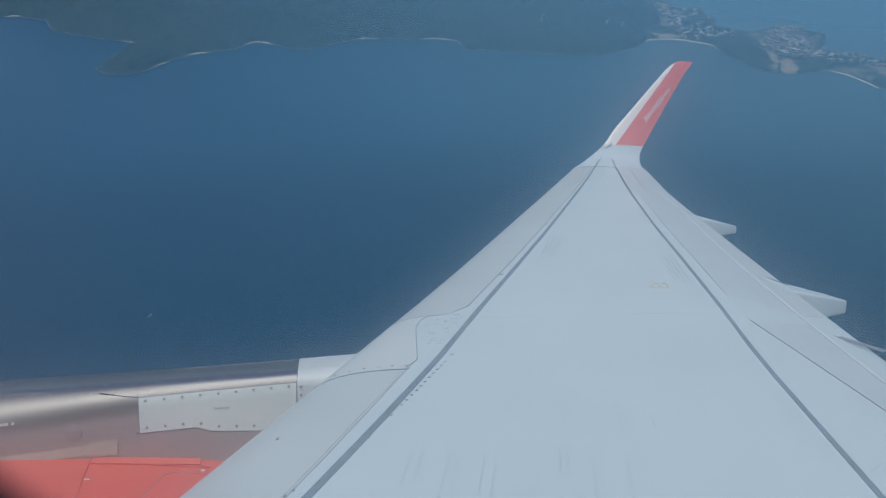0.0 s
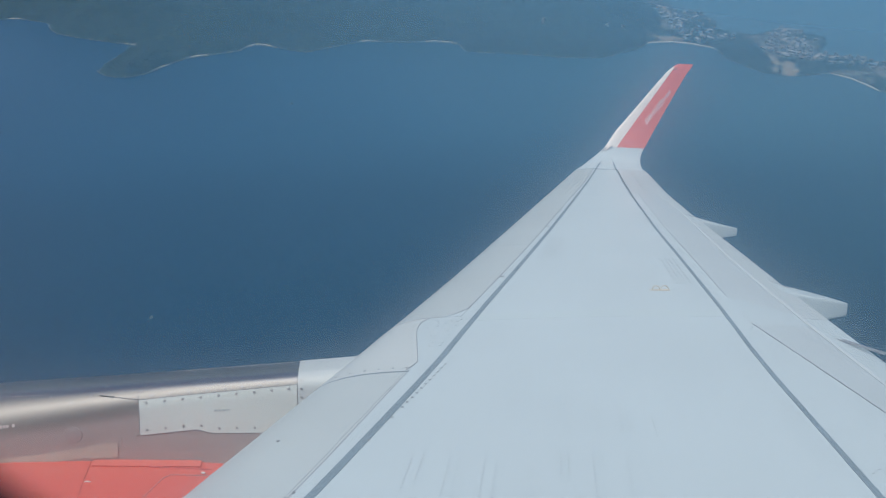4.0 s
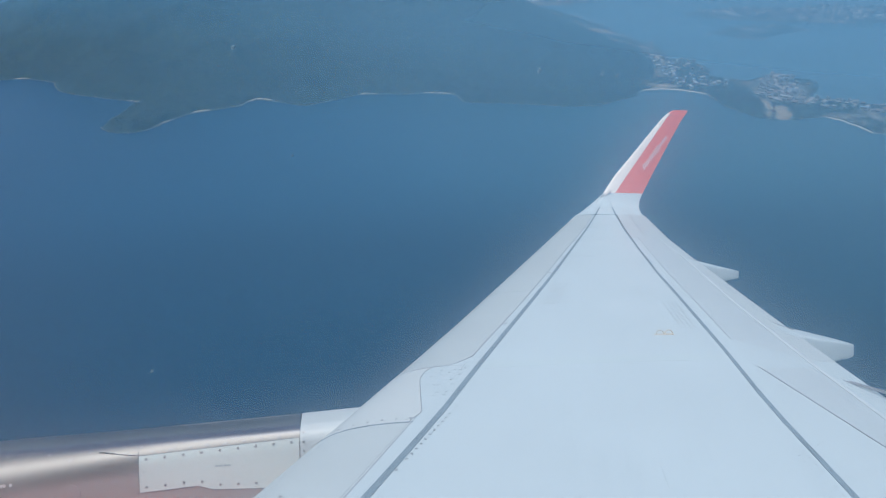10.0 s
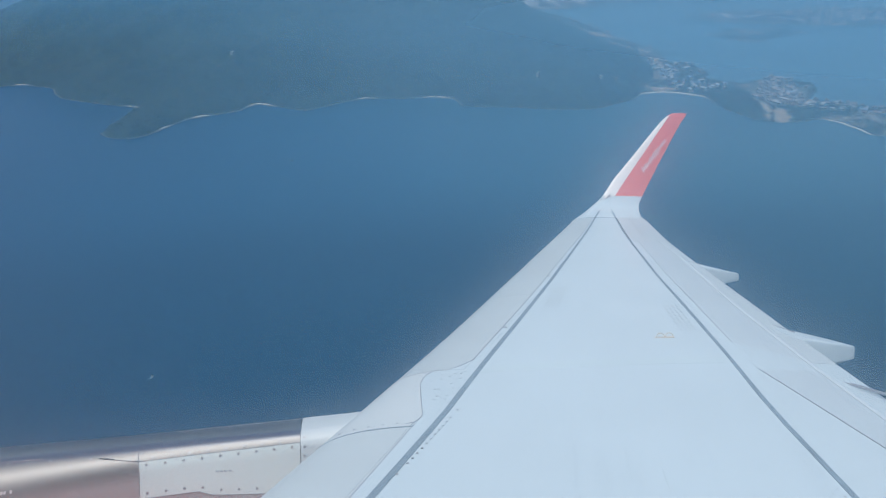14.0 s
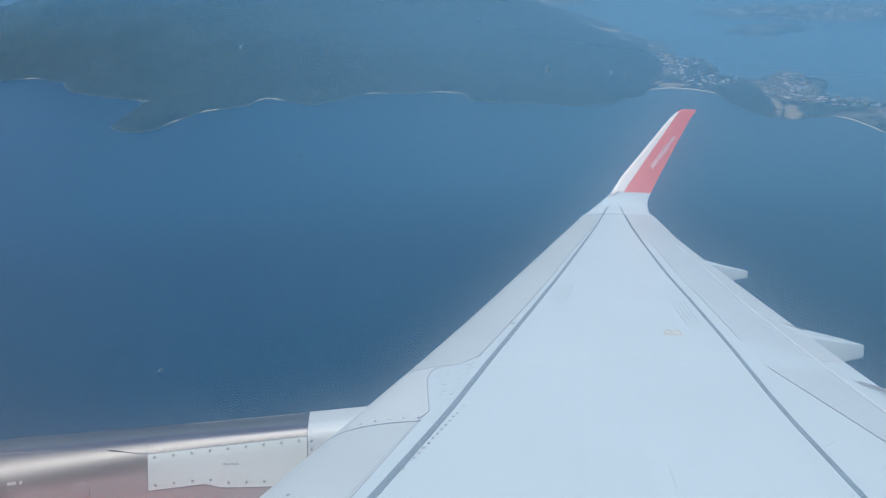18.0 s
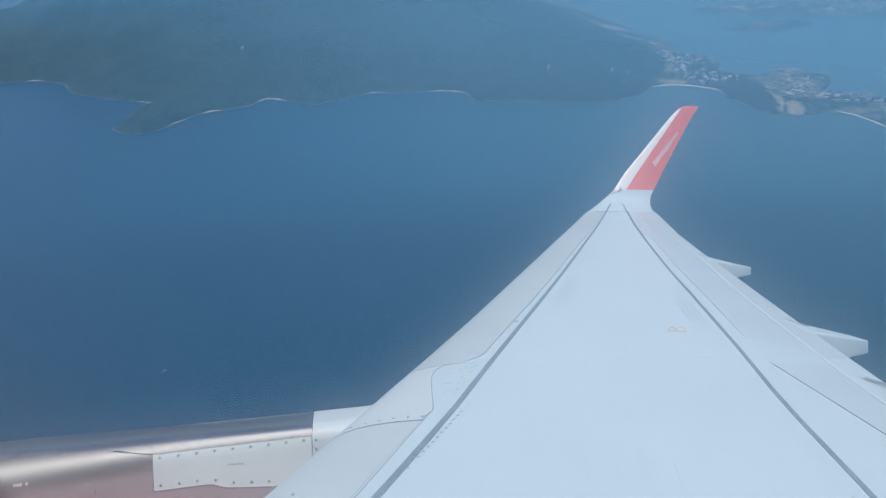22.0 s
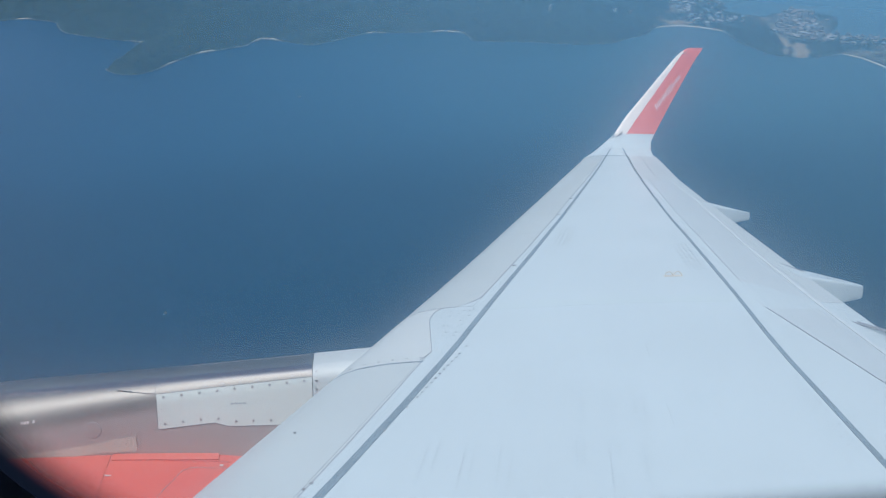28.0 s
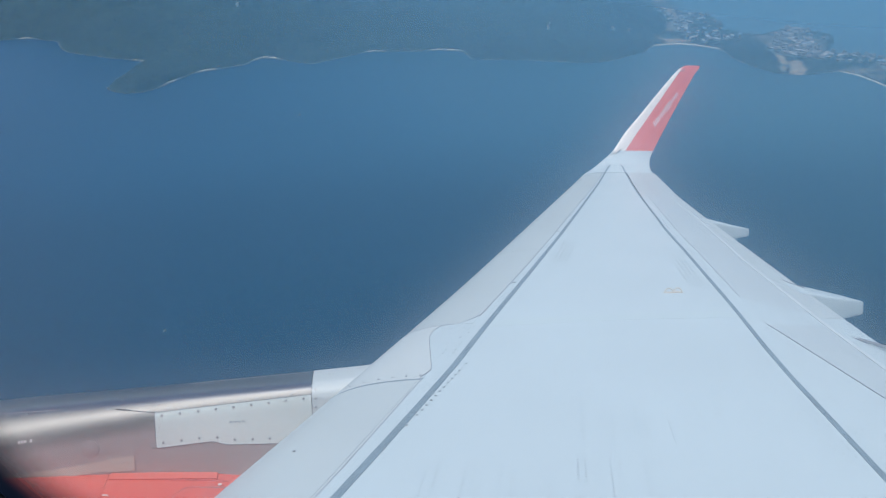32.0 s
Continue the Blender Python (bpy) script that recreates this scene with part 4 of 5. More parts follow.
def relief(x, y):
    """Height of the land, and how bare of trees it is."""
    wob = fbm(x, y, 60, 3, 3) * 5
    hill = inside(x, y, HILL) + wob
    d = np.maximum(hill, 0)
    h = np.where(hill > 0, 165 * (1 - np.exp(-(d / 430) ** 1.15)), hill * 0.4)
    for px, py, rise, wide in ((314, 2630, 95, 330), (-258, 2185, 62, 280), (110, 2500, 40, 260), (478, 2555, 55, 260), (-480, 2150, 30, 260), (-830, 2150, -45, 240)):
        h += np.where(hill > 0, rise * np.exp(-((x - px) ** 2 + (y - py) ** 2) / (2 * wide * wide)) * np.minimum(1, d / 300), 0)
    fold = 1 - np.abs(fbm(x + 0.35 * y, y, 330, 11, 4))
    h += np.where(hill > 0, np.minimum(1, d / 160) * ((fold - 0.6) * 42 + fbm(x, y, 70, 23, 3) * 7) + np.minimum(3, d * 0.5), 0)
    h += np.where(hill > 6, np.abs(fbm(x, y, 34, 31, 2)) * 5.0, 0)
    low = np.maximum.reduce([inside(x, y, o) + wob * (0.5 if o is NECK else 1) for o in (NECK, CITY, SPIT)])
    low = np.where(y > 1600, low + 22 * fbm(x, y, 130, 15, 3) * (x > 1020), low)
    flat = np.where(low > 0, np.minimum(4, 0.4 * low) + 1.2 * np.abs(fbm(x, y, 40, 5, 2)) * np.minimum(1, low / 20), low * 0.3)
    isle = inside(x, y, ISLE) + wob * 2 + 30 * fbm(x, y, 160, 14, 3)
    knoll = np.where(isle > 0, np.minimum(0.8, isle * 0.1), isle * 0.3)
    woody = 14 * np.exp(-((x - 742) ** 2 / (2 * 28 ** 2) + (y - 1100) ** 2 / (2 * 50 ** 2))) * np.clip(low / 15, 0, 1)
    z = np.maximum(np.maximum(h, flat + woody), knoll)
    bare = np.where((low > 2) & (hill < 8), 0.10 + 0.45 * fbm(x, y, 60, 8, 3), 0.0)
    bare = np.minimum(bare, 0.7) - 0.9 * np.exp(-((x - 738) ** 2 / (2 * 30 ** 2) + (y - 1095) ** 2 / (2 * 52 ** 2)))
    bare = np.maximum(bare, np.clip(0.4 + inside(x, y, TOWN) / 30, 0, 0.52) * (0.8 + 0.4 * fbm(x, y, 25, 8, 2)))
    strip = inside(x, y, NECK[12:17] + [(985, 980), (860, 985)])
    bare = np.maximum(bare, np.clip(strip / 8, 0, 1) * (0.42 + 0.5 * fbm(x, y, 22, 18, 3)))
    for lot in LOTS:
        bare = np.maximum(bare, np.clip(0.65 + (inside(x, y, lot) + 6 * fbm(x, y, 18, 9, 3)) / 8, 0, 1))
    bare = np.maximum(bare, 0.7 * np.clip(1 - np.abs(inside(x, y, NECK[12:17] + [(960, 900), (840, 965)])) / 7, 0, 1))
    built = np.maximum(inside(x, y, CITY), inside(x, y, SPIT)) + 25
    bare = np.where((built > 0) & (hill < 0), 0.42 + 0.25 * fbm(x, y, 90, 12, 3), bare)
    bare = np.where((isle > -4) & (low < 0) & (hill < 0), 0.36 + 0.2 * fbm(x, y, 50, 8, 2), bare)
    return z, np.clip(bare, 0, 1)


def height_at(x, y):
    return float(relief(np.array([float(x)]), np.array([float(y)]))[0][0])


n = Nodes("sea_water", 0.32)
n.bsdf.inputs["IOR"].default_value = 1.33
wide, swell, chop = (n.noise(n.coords((1, 1, 1), True), s, d) for s, d in ((0.0016, 3), (0.03, 4), (0.22, 3)))
# base colour shifts from dark blue in the west to paler teal eastward
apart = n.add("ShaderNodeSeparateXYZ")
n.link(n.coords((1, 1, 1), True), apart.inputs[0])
eastward = n.add("ShaderNodeMapRange")
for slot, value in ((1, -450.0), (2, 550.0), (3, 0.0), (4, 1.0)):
    eastward.inputs[slot].default_value = value
n.link(apart.outputs[0], eastward.inputs[0])
tint = n.ramp(eastward.outputs[0], (0.0, (0.003, 0.034, 0.085)), (0.5, (0.008, 0.052, 0.098)), (1.0, (0.028, 0.092, 0.125)))
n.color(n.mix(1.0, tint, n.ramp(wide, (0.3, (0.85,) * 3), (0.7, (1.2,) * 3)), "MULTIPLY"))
n.bump(n.mix(0.4, swell, chop), 0.3, 1.6)
SEA = n.mat

n = Nodes("forest_and_ground", 0.85)
p = n.coords((1, 1, 1), True)
a = n.ramp(n.noise(p, 0.006, 5), (0.32, (0.011, 0.024, 0.017)), (0.68, (0.024, 0.043, 0.027)))
crowns = n.noise(p, 0.045, 4, 0.6)
forest = n.mix(1.0, a, n.ramp(crowns, (0.3, (0.7, 0.72, 0.7)), (0.7, (1.1, 1.08, 1.0))), "MULTIPLY")
soil = n.ramp(n.noise(p, 0.05, 5), (0.3, (0.10, 0.11, 0.09)), (0.55, (0.22, 0.19, 0.15)), (0.8, (0.42, 0.33, 0.22)))
mask = n.add("ShaderNodeAttribute")
mask.attribute_name = "bare"
ground = n.mix(n.ramp(mask.outputs["Fac"], (0.25, (0, 0, 0)), (0.7, (1, 1, 1))), forest, soil)
sandy = n.ramp(n.noise(p, 0.12, 4), (0.3, (0.25, 0.185, 0.12)), (0.7, (0.40, 0.31, 0.205)))
n.color(n.mix(n.ramp(mask.outputs["Fac"], (0.8, (0, 0, 0)), (0.97, (1, 1, 1))), ground, sandy))
n.bump(crowns, 0.25, 2.0)
LAND = n.mat
SAND = plain("pale_sand", (0.56, 0.50, 0.41), 0.9, 0, 0.12, 0.3, 0.3)
ROCK = plain("shore_rock", (0.21, 0.20, 0.185), 0.9, 0, 0.3, 0.5, 0.3)
FOAM = plain("white_foam", (0.75, 0.77, 0.78), 0.9, 0, 0.1, 1.0)

# sea: one sheet to the horizon, finer near by
bm = bmesh.new()
rad = [0, 300, 700, 1200, 2000, 3200, 4800, 9000, 20000]
rows = [[bm.verts.new((r * math.cos(math.tau * k / 48), r * math.sin(math.tau * k / 48), 0)) for k in range(48)] for r in rad[1:]]
hub = bm.verts.new((0, 0, 0))
for k in range(48):
    bm.faces.new((hub, rows[0][k], rows[0][(k + 1) % 48]))
    for a, b in zip(rows, rows[1:]):
        bm.faces.new((a[k], b[k], b[(k + 1) % 48], a[(k + 1) % 48]))
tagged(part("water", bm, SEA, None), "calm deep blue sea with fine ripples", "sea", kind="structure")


def land_sheet(name, x0, x1, y0, y1, step, label):
    """A sheet of relief over a rectangle; what lies under the sea is left out."""
    xs, ys = np.arange(x0, x1 + step, step), np.arange(y0, y1 + step, step)
    gx, gy = np.meshgrid(xs, ys)
    z, bare = relief(gx, gy)
    z = np.maximum(z, -6)
    nx = len(xs)
    keep = np.maximum.reduce([z[:-1, :-1], z[1:, :-1], z[:-1, 1:], z[1:, 1:]]) > -1.5
    jj, ii = np.nonzero(keep)
    k = jj * nx + ii
    quads = np.stack([k, k + 1, k + 1 + nx, k + nx], 1)
    used, back = np.unique(quads, return_inverse=True)
    verts = np.stack([gx.ravel(), gy.ravel(), z.ravel()], 1)[used]
    mesh = bpy.data.meshes.new(name)
    mesh.from_pydata(verts.tolist(), [], back.reshape(quads.shape).tolist())
    mesh.attributes.new("bare", "FLOAT", "POINT").data.foreach_set("value", bare.ravel()[used].astype(np.float32))
    mesh.materials.append(LAND)
    mesh.shade_smooth()
    return tagged(new(name, mesh), label, "land", kind="structure")


land_sheet("ground", -1300, 559, 1100, 2100, 6.5, "wooded mountainous peninsula above the bay")
land_sheet("ground_neck", 558, 1020, 820, 1500, 3.5, "low headland and neck with a town among trees")
land_sheet("ground_shore", 558, 1020, 1500, 2100, 6, "narrow built-up strip behind the wooded hill")
land_sheet("ground_far", -1300, 1020, 2100.0, 3300, 10, "far side of the wooded mountain")
land_sheet("ground_city", 1020, 3600, 1650, 4050, 14, "flat far shore built over by a city")


# beaches: strips of sand along stretches of the shore
def along(points, step):
    out = []
    for (ax, ay), (bx, by) in zip(points, points[1:]):
        n = max(1, int(math.hypot(bx - ax, by - ay) / step))
        out += [(ax + (bx - ax) * k / n, ay + (by - ay) * k / n) for k in range(n)]
    return out + [points[-1]]


def shore(points):
    """Moves points of the plan to the waterline near by."""
    x, y = np.array(points, float).T
    for _ in range(8):
        h = relief(x, y)[0]
        gx, gy = relief(x + 3, y)[0] - h, relief(x, y + 3)[0] - h
        g = np.hypot(gx, gy) / 3 + 1e-3
        s = np.clip((0.25 - h) / np.maximum(g, 0.12), -8, 8)
        x, y = x + s * gx / 3 / g, y + s * gy / 3 / g
    return list(zip(x.tolist(), y.tolist()))


def beach(points, width, label):
    width *= 0.3
    line = shore(along(points, 7))
    flat, steps = [], ((-0.35, -0.8), (-0.1, 0.25), (0.45, 0.6), (1.0, 0.7), (1.1, -1.2))
    for i, (x, y) in enumerate(line):
        (ax, ay), (bx, by) = line[max(0, i - 1)], line[min(len(line) - 1, i + 1)]
        d = math.hypot(bx - ax, by - ay) + 1e-6
        nx, ny = -(by - ay) / d, (bx - ax) / d
        w = width * (0.25 + 0.75 * math.sin(math.pi * (i + 0.3) / (len(line) - 0.4)) ** 0.5) * (0.85 + 0.3 * noise.noise((x * 0.03, y * 0.03, 0)))
        flat += [(x + nx * w * u, y + ny * w * u) for u, _ in steps]
    z = relief(*np.array(flat).T)[0]
    points = [(x, y, max(0 if steps[k % 5][0] > -0.2 else -1, h) + steps[k % 5][1]) for k, ((x, y), h) in enumerate(zip(flat, z.tolist()))]
    rings = [points[k:k + 5] for k in range(0, len(points), 5)]
    return tagged(part("beach", loft(rings, closed=False, caps=False), SAND, None), label, "beach", "beaches of the bay", "structure")


beach([(-133, 1331), (-112, 1352), (-86, 1324)], 10, "small crescent of pale sand under the wooded slope")
beach([(-226, 1270), (-195, 1283)], 7, "narrow strip of pale sand under the trees")
beach([(-268, 1205), (-255, 1232)], 7, "narrow strip of pale sand under the trees")
beach([(78, 1334), (90, 1337), (115, 1330)], 6, "thin pale line of sand along the bay")
beach([(200, 1316), (214, 1315), (255, 1284)], 9, "pale sandy beach at the foot of the hill")
beach([(614, 1222), (661, 1223), (687, 1209), (706, 1183), (717, 1163)], 9, "long curved pale beach beside the town")
beach([(-605, 1668), (-575, 1662)], 8, "short pale beach in a far cove")
beach([(-352, 1401), (-322, 1378)], 7, "short pale beach in a cove")
beach([(815, 966), (825, 935), (822, 898), (815, 864)], 6, "pale sand along the low eastern shore")
beach([(833, 2648), (872, 2690), (920, 2668)], 22, "far pale beach before the city")

# rocks along the rest of the shore
rng = random.Random(3)
bm = bmesh.new()
lump = bmesh.new()
bmesh.ops.create_icosphere(lump, subdivisions=1, radius=1)
ball, faces = [v.co.copy() for v in lump.verts], [[v.index for v in f.verts] for f in lump.faces]
lump.free()
line = shore([(x + rng.uniform(-2, 2), y + rng.uniform(-2, 2)) for x, y in along(COAST, 4.5) + along(NECK[6:13], 5)])
for x, y in line:
    if rng.random() < 0.75:
        r = rng.uniform(1.0, 3.0)
        m = pose(x, y, r * 0.1, rng.uniform(0, 90), rng.uniform(0, 90), rng.uniform(0, 360)) @ Matrix.Diagonal((r, r * rng.uniform(0.6, 1.3), r * 0.6, 1))
        made = [bm.verts.new(m @ (v + noise.noise_vector(v * 1.3 + Vector((x, y, 0))) * 0.3)) for v in ball]
        for f in faces:
            bm.faces.new([made[k] for k in f])
tagged(part("shore_rocks", bm, ROCK, None, smooth=False, recalc=False), "pale grey boulders along the waterline", "rocks", kind="stuff")

# woods: crowns along the slopes that face the bay
rs = np.random.RandomState(17)
many = 60000
tx, ty = rs.uniform(-1000, 830, many), rs.uniform(1060, 2000, many)
tz, tb = relief(tx, ty)
fit_for = (inside(tx, ty, HILL) > 5) & (tz > 1.5) & (tb < 0.3) & (rs.rand(many) < np.clip((2250 - ty) / 900, 0.3, 1))
tx, ty, tz = tx[fit_for], ty[fit_for], tz[fit_for]
shape = np.array([(v.x, v.y, v.z) for v in ball[:]])
corners = np.array(faces)
size = rs.uniform(1.8, 3.6, len(tx))[:, None, None]
crown = shape[None] * size * rs.uniform(0.65, 1.35, (len(tx), len(shape), 1)) * np.array((1, 1, 0.075))
crown += np.stack([tx, ty, tz + 0.06], 1)[:, None, :]
links = (corners[None] + (np.arange(len(tx)) * len(shape))[:, None, None]).reshape(-1, 3)
mesh = bpy.data.meshes.new("forest_crowns")
mesh.from_pydata(crown.reshape(-1, 3).tolist(), [], links.tolist())
n = Nodes("leaf_crowns", 0.9)
p = n.coords((1, 1, 1), True)
a = n.ramp(n.noise(p, 0.006, 5), (0.32, (0.0115, 0.025, 0.0175)), (0.68, (0.025, 0.045, 0.028)))
n.color(n.mix(1.0, a, n.ramp(n.add("ShaderNodeNewGeometry").outputs["Random Per Island"], (0.0, (0.92,) * 3), (1.0, (1.06,) * 3)), "MULTIPLY"))
mesh.materials.append(n.mat)
mesh.shade_smooth()
tagged(new("forest_crowns", mesh), "dense dark green tree crowns on the slopes", "forest", kind="stuff")

# ---- buildings ----
ROOFS = [plain("pale_metal_roof", (0.44, 0.42, 0.38), 0.5, 0, 0.1, 0.3), plain("grey_roof", (0.28, 0.255, 0.22), 0.7, 0, 0.12, 0.3),
         plain("rust_tile_roof", (0.27, 0.185, 0.135), 0.8, 0, 0.15, 0.4), plain("blue_metal_roof", (0.22, 0.29, 0.36), 0.5, 0, 0.1, 0.3)]
WALLS = [plain("white_render", (0.46, 0.43, 0.37), 0.8, 0, 0.06, 0.4), plain("cream_render", (0.38, 0.33, 0.26), 0.8, 0, 0.06, 0.4)]
PANE = plain("dark_panes", (0.03, 0.04, 0.05), 0.15, 0, 0.2, 1.0)


def gable(sx, sy, h, rise, over=0.5):
    a, b = sx / 2 + over, sy / 2 + over
    rings = [[(x, -b, h), (x, 0, h + rise), (x, b, h), (x, b, h - 0.3), (x, 0, h + rise - 0.35), (x, -b, h - 0.3)] for x in (-a, a)]
    return loft(rings)


def house(name, label, sx, sy, h, rise, wall, roof, floors):
    """A block of rooms with its roof and rows of windows on the long sides."""
    ob = tagged(new(name), label, "building", "buildings of the shore town")
    body = part("wall", box(sx, sy, h + 4, pose(0, 0, h / 2 - 2)), wall, ob, smooth=False)
    if rise:
        part("roof", gable(sx, sy, h, rise), roof, ob, smooth=False)
    else:
        top_ob = part("roof", box(sx + 0.3, sy + 0.3, 0.5, pose(0, 0, h + 0.2), 0.1), roof, ob, smooth=False)
        part("stair_head", box(2.6, 2.4, 2.2, pose(sx * 0.22, 0, h + 1.5), 0.1), wall, top_ob, smooth=False)
    for f in range(floors):
        for s in (-1, 1):
            part("window_band", box(sx * 0.82, 0.12, 1.1, pose(0, s * sy / 2, 1.6 + f * 3.0)), PANE, body, smooth=False)
    return ob


kinds = [house("house", "low white house with a pale metal gable roof", 6.5, 4.2, 3.2, 1.1, WALLS[0], ROOFS[0], 1),
         house("house", "low cream house with a rust tiled roof", 6.5, 4.2, 3.2, 1.2, WALLS[1], ROOFS[2], 1),
         house("warehouse", "long white shed with a pale metal roof", 16, 6.5, 4, 1.4, WALLS[0], ROOFS[0], 1),
         house("apartment_block", "white flat-roofed block of several storeys", 7.5, 4.4, 6, 0, WALLS[1], ROOFS[1], 2),
         house("house", "low house with a grey gable roof", 7, 4, 3.2, 1.1, WALLS[1], ROOFS[1], 1),
         house("warehouse", "long shed with a faded blue metal roof", 14, 6, 4, 1.3, WALLS[0], ROOFS[3], 1)]
for i, ob in enumerate(kinds):
    x, y = 800 + i * 16, 1060 + i * 14
    ob.matrix_world = pose(x, y, height_at(x, y), 0, 0, 118)
rng = random.Random(12)
spots = []
for row in range(38):
    for col in range(16):
        u, v = row * 7.6 + rng.uniform(-1, 1), col * 11.0 + rng.uniform(-2, 2)
        x, y = 770 + 0.66 * u + 0.75 * v, 1030 + 0.75 * u - 0.66 * v + 60
        if rng.random() < 0.74:
            spots.append((x + 5 * math.sin(y * 0.06), y, 131 + 8 * math.sin(col) + rng.uniform(-6, 6), rng.choice((0, 3, 1, 3, 4, 0, 4, 1))))
sx, sy = np.array([s[0] for s in spots]), np.array([s[1] for s in spots])
spots = [s for s, d in zip(spots, inside(sx, sy, TOWN) + 24 * fbm(sx, sy, 48, 7, 2)) if d > 2]
for x, y, turn, kind in ((778, 1400, 20, 2), (800, 1424, 15, 5), (826, 1408, 30, 2), (786, 1380, 110, 2), (757, 1352, 20, 2), (828, 1752, 25, 2), (834, 1726, 25, 2), (838, 1694, 30, 2),
                         (934, 2240, 20, 2), (938, 2139, 20, 2), (769, 1216, 60, 2), (790, 1232, 60, 2), (812, 1240, 60, 5), (742, 1240, 70, 2), (752, 1262, 70, 5)):
    spots.insert(0, (x, y, turn, kind))
for k in range(230):
    u = rng.random() ** 1.8
    y = 1205 + 1150 * u
    x = lerp([(1180, 730), (1290, 765), (1400, 805), (1565, 855), (1860, 888), (2300, 930)], y) + rng.uniform(-55, 50)
    spots.append((x, y, rng.choice((20, 110, 62, 75)) + rng.uniform(-8, 8), rng.choice((0, 1, 2, 3, 4, 5, 2, 0))))
# a looser scatter along the spit below the town
for k in range(90):
    u = rng.random()
    x, y = 850 + 130 * u + rng.uniform(-25, 25), 1075 - 110 * u + rng.uniform(-75, 40)
    spots.append((x, y, rng.choice((131, 41, 118)) + rng.uniform(-12, 12), rng.choice((0, 1, 3, 4, 4, 1, 5))))
taken = []
lx, ly = np.array([s[0] for s in spots]), np.array([s[1] for s in spots])
okay = (inside(lx, ly, NECK) > 5) & (inside(lx, ly, HILL) < 4) & (np.hypot(lx - 738, (ly - 1090) * 0.7) > 36) & (inside(lx, ly, LOTS[0]) < -3)
level = relief(lx, ly)[0]
for (x, y, turn, kind), good, ground_z in zip(spots, okay, level.tolist()):
    gap = 14 if kind in (2, 5) else 6.6
    if not good or any(math.hypot(x - a, y - b) < max(gap, c) for a, b, c in taken):
        continue
    taken.append((x, y, gap))
    copy_thing(kinds[kind], pose(x, y, ground_z, 0, 0, turn))

for x, y, kind in ((-150, 1530, 0), (426, 1290, 3), (600, 1300, 1), (545, 1260, 0)):
    copy_thing(kinds[kind], pose(x, y, height_at(x, y) + 2, 0, 0, 30 + x % 60))

# the station on the ridge: white domes beside a low block, and a mast
station = tagged(new("radar_station"), "white domes and low buildings on the wooded ridge", "radar station")
for dx, dy, r in ((0, 0, 6), (17, -4, 4.5), (44, -16, 3.5)):
    dome = [[(dx + r * math.cos(b) * math.cos(a), dy + r * math.cos(b) * math.sin(a), 5 + r * math.sin(b)) for a in (math.tau * k / 16 for k in range(16))] for b in (-0.6, -0.2, 0.2, 0.6, 1.0, 1.3)]
    part("dome", loft(dome), WALLS[0], station)
    part("dome_base", box(r * 1.7, r * 1.7, 9, pose(dx, dy, -1)), WALLS[1], station, smooth=False)
part("long_block", box(26, 7, 10, pose(24, -14, 0, 0, 0, -18), 0.3), WALLS[0], station, smooth=False)
part("mast", tube([(8, 6, 0), (8, 6, 26)], 0.5, 6), WALLS[0], station)
station.matrix_world = pose(40, 2420, height_at(40, 2420))

line = [(866, 1580), (838, 1520), (806, 1440), (775, 1372), (745, 1318), (722, 1282), (690, 1262)]
dense = along(line, 8)
level = relief(*np.array(dense).T)[0].tolist()
rings = []
for i, ((x, y), z) in enumerate(zip(dense, level)):
    (ax, ay), (bx, by) = dense[max(0, i - 1)], dense[min(len(dense) - 1, i + 1)]
    d = math.hypot(bx - ax, by - ay)
    nx, ny = -(by - ay) / d * 4.5, (bx - ax) / d * 4.5
    rings.append([(x - nx, y - ny, z - 3), (x - nx, y - ny, z + 1.2), (x + nx, y + ny, z + 1.2), (x + nx, y + ny, z - 3)])
tagged(part("road", loft(rings, closed=False, caps=False), plain("asphalt", (0.07, 0.07, 0.075), 0.9, 0, 0.15, 0.3), None), "grey curving shore road through the low neck", "road", kind="structure")
mole = box(62, 4, 3, pose(903, 1073, 0.2, 0, 0, -27), 0.8)
tagged(part("breakwater", mole, ROCK, None), "low pale stone breakwater beside the town", "breakwater", kind="structure")

# the far city, thousands of blocks that nobody could count
rng = random.Random(21)
city = [bmesh.new(), bmesh.new()]
cx = np.array([rng.uniform(780, 3400) for _ in range(12000)])
cy = np.array([rng.uniform(1900, 3950) for _ in range(12000)])
clear_of = np.maximum(inside(cx, cy, CITY), inside(cx, cy, SPIT) - 30) + 50 * fbm(cx, cy, 160, 40, 2)
hz = relief(cx, cy)[0]
count = 0
for x, y, d, z in zip(cx, cy, clear_of, hz):
    if d < 15 or count > 6500 or z < 0.5:
        continue
    count += 1
    sx, sy = rng.uniform(7, 16), rng.uniform(6, 12)
    h = rng.choice((4, 5, 6, 8, 10, 12)) if rng.random() < 0.99 else rng.uniform(14, 28)
    if rng.random() < 0.07:
        sx, sy, h = rng.uniform(25, 55), rng.uniform(12, 22), 7
    a = radians(rng.choice((12, 102)) + rng.uniform(-5, 5))
    bm = city[rng.random() < 0.74]
    c, s = math.cos(a), math.sin(a)
    base = [(x + c * u * sx - s * v * sy, y + s * u * sx + c * v * sy) for u, v in ((-.5, -.5), (.5, -.5), (.5, .5), (-.5, .5))]
    lo = [bm.verts.new((*p, z - 2)) for p in base]
    hi = [bm.verts.new((*p, z + h)) for p in base]
    for k in range(4):
        bm.faces.new((lo[k], lo[(k + 1) % 4], hi[(k + 1) % 4], hi[k]))
    bm.faces.new(hi)
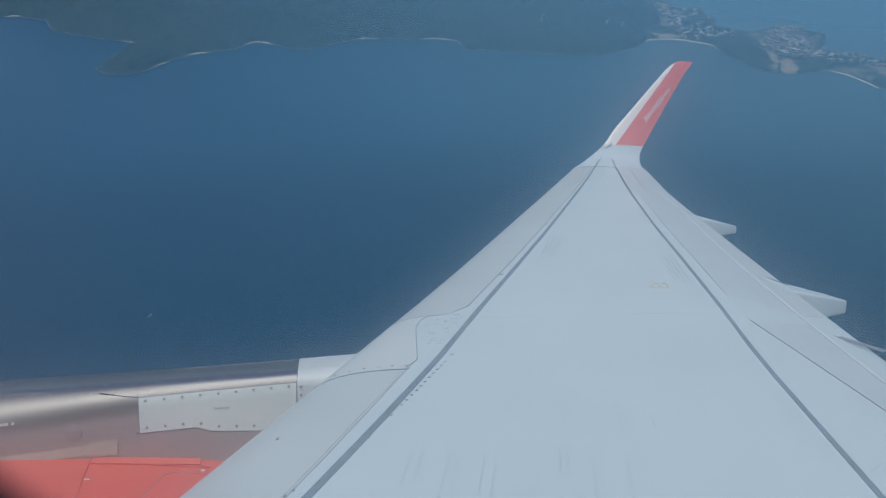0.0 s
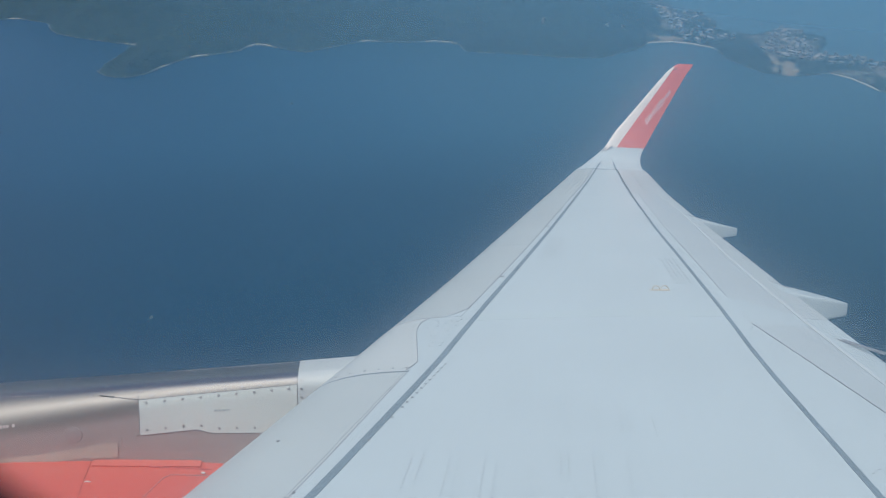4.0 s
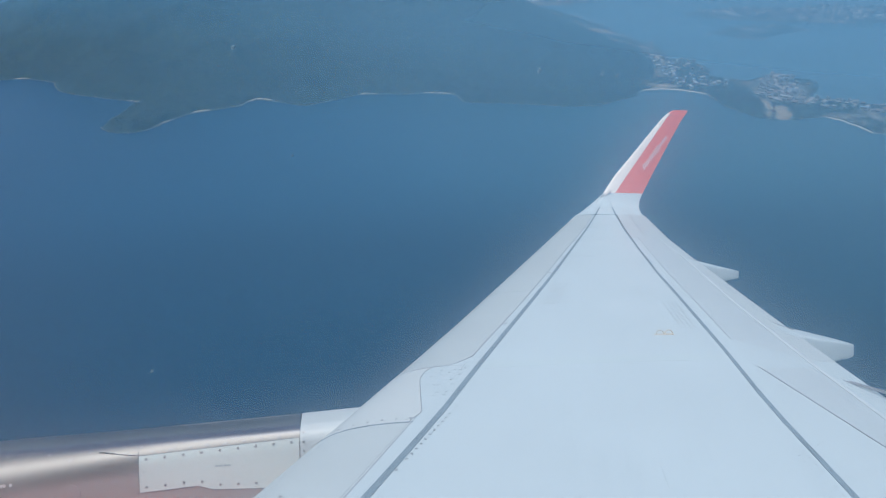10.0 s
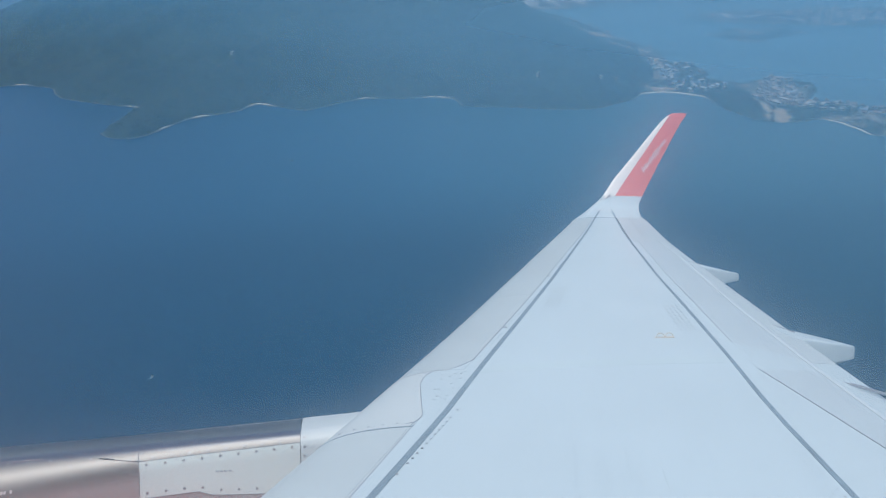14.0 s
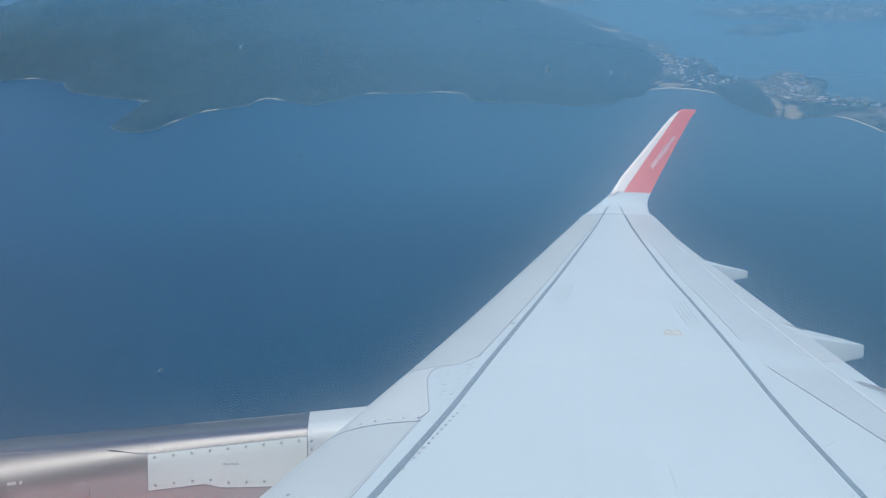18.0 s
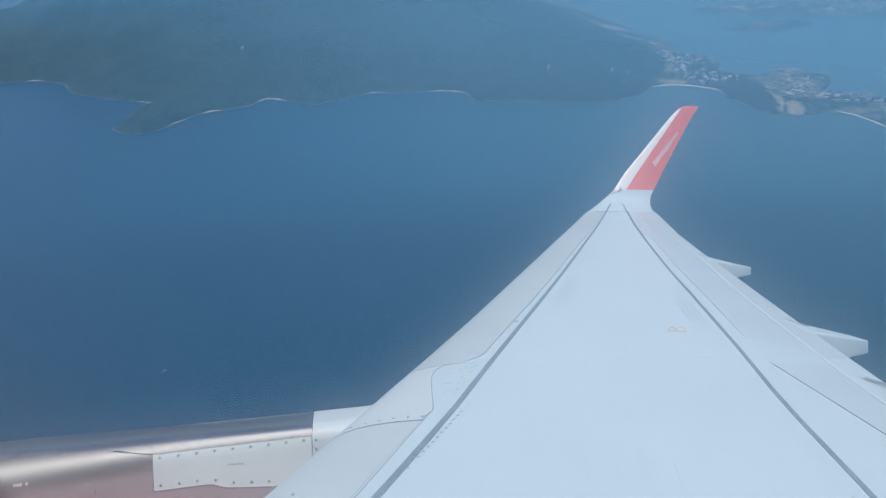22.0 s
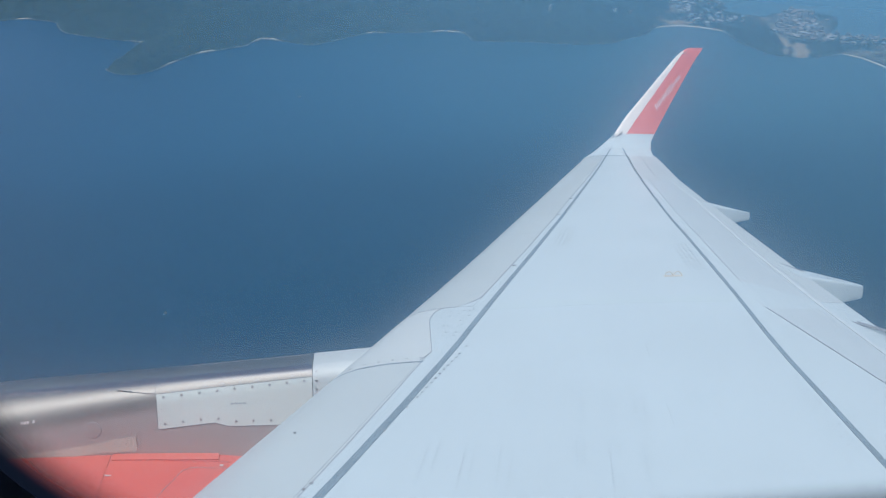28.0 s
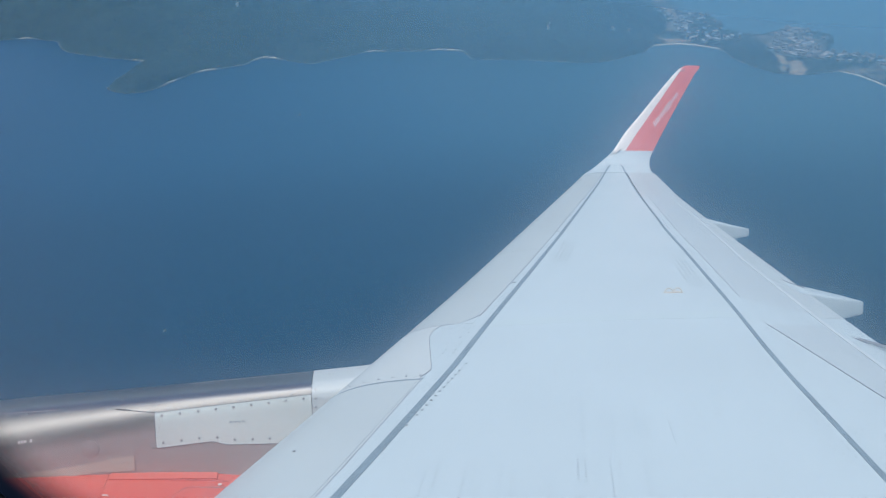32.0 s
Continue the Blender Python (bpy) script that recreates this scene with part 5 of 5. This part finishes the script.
for x, y, sx, h, turn in ((1668, 1975, 15, 46, 20), (1700, 1962, 15, 44, 20), (1716, 1925, 12, 20, 60), (1800, 1955, 8, 34, 10)):
    tower = tagged(new("tower_block"), "tall pale slab tower on the far shore", "tower block", "towers of the far shore")
    part("wall", box(sx, 8, h + 4, pose(0, 0, h / 2 - 2)), WALLS[0], tower, smooth=False)
    part("roof", box(sx * 0.6, 5, 3, pose(0, 0, h + 1.4), 0.2), ROOFS[1], tower, smooth=False)
    for f in range(int(h / 4)):
        part("window_band", box(sx * 0.86, 8.1, 1.4, pose(0, 0, 3 + f * 4)), PANE, tower, smooth=False)
    tower.matrix_world = pose(x, y, height_at(x, y), 0, 0, turn)
sheds = bmesh.new()
for k in range(24):
    x, y = rng.uniform(900, 1230), rng.uniform(2700, 2900)
    if inside(np.array([x]), np.array([y]), CITY)[0] < 25:
        continue
    m = pose(x, y, 9, 0, 0, rng.choice((12, 102)) + rng.uniform(-4, 4)) @ Matrix.Diagonal((rng.uniform(30, 75), rng.uniform(14, 26), 9, 1))
    bmesh.ops.create_cube(sheds, size=1, matrix=m)
tagged(part("city_sheds", sheds, plain("bright_metal_roof", (0.62, 0.60, 0.56), 0.5, 0, 0.06, 0.2), None, smooth=False), "long bright harbour sheds before the far city", "sheds", kind="stuff")
for bm, mat, label in ((city[0], plain("sunlit_city_render", (0.50, 0.48, 0.45), 0.8, 0, 0.1, 0.3), "sprawl of small white city blocks far across the bay"), (city[1], plain("weathered_city_render", (0.20, 0.19, 0.18), 0.8, 0, 0.2, 0.05), "grey roofed city blocks far across the bay")):
    tagged(part("city_blocks", bm, mat, None, smooth=False, recalc=False), label, "city", kind="stuff")

# ---- boats on the bay ----
def boat(x, y, turn, length, label):
    ob = tagged(new("motor_boat"), label, "boat", "boats on the bay")
    w = length * 0.28
    rings = []
    for u, k in ((0, 0.8), (0.15, 0.95), (0.45, 1.0), (0.75, 0.75), (0.93, 0.3), (1.0, 0.04)):
        X = (u - 0.5) * length
        rings.append([(X, -w / 2 * k, 1.1 + u * 0.5), (X, -w / 2 * k * 0.8, -0.3), (X, w / 2 * k * 0.8, -0.3), (X, w / 2 * k, 1.1 + u * 0.5)])
    part("hull", loft(rings), WALLS[0], ob)
    part("cabin", box(length * 0.3, w * 0.6, 1.6, pose(-length * 0.05, 0, 1.9), 0.2), WALLS[0], ob)
    part("windscreen", box(0.1, w * 0.5, 0.7, pose(length * 0.105, 0, 2.2)), PANE, ob)
    ob.matrix_world = pose(x, y, 0.1, 0, 0, turn)
    bm = bmesh.new()
    pts = []
    for k in range(9):
        u = k / 8
        pts.append([bm.verts.new((-length * (0.5 + 1.1 * u), s * w * (0.35 - 0.2 * u) * (1 + 0.25 * noise.noise((k * 1.7, s, x))), 0.06)) for s in (-1, 1)])
    for a, b in zip(pts, pts[1:]):
        bm.faces.new((a[0], a[1], b[1], b[0]))
    wake = tagged(part("wake", bm, FOAM, None), "short trail of white foam behind a boat", "wake", kind="structure")
    wake.matrix_world = pose(x, y, 0.1, 0, 0, turn)


boat(-70, 978, 20, 4, "small white motor boat on open water")
boat(-205, 470, 25, 2.4, "small white motor boat leaving a short wake")
boat(-108, 968, 80, 2.5, "tiny white boat far out on the bay")

# ---- haze: a tinted sheet added over the bay, painted denser towards the far shore ----
n = Nodes("sea_haze")
clear = n.add("ShaderNodeBsdfTransparent")
scatter = n.add("ShaderNodeBsdfDiffuse")
blend = n.add("ShaderNodeMixShader")
split = n.add("ShaderNodeSeparateXYZ")
n.link(n.coords(), split.inputs[0])
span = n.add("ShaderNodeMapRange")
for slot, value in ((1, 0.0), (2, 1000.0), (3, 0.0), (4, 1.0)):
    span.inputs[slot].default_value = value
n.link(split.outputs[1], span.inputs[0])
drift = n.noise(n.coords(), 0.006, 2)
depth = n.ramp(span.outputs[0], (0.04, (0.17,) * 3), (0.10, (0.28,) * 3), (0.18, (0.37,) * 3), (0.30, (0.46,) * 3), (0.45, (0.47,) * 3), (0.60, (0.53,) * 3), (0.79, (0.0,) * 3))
# density and hue rise eastward, painting in the brighter glare beside the wing
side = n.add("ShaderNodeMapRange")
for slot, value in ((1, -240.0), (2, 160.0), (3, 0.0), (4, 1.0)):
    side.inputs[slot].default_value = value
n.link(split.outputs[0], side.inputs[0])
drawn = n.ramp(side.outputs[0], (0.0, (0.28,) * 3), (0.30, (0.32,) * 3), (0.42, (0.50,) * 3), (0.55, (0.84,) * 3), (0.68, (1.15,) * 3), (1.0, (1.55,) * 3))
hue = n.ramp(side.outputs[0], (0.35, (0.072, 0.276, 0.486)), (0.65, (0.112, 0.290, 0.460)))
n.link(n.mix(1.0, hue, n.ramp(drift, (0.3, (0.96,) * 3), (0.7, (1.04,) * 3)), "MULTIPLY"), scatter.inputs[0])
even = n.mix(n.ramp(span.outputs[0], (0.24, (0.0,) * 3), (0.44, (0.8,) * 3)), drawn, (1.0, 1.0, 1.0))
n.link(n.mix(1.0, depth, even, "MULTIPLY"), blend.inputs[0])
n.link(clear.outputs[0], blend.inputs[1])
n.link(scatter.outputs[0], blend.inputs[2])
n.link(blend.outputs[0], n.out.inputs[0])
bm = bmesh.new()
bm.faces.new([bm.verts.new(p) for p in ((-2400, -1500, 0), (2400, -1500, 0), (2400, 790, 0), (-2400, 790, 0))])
haze = tagged(part("haze_sheet", bm, n.mat, None), "thin bluish sheet added as haze over the bay", "haze", kind="structure")
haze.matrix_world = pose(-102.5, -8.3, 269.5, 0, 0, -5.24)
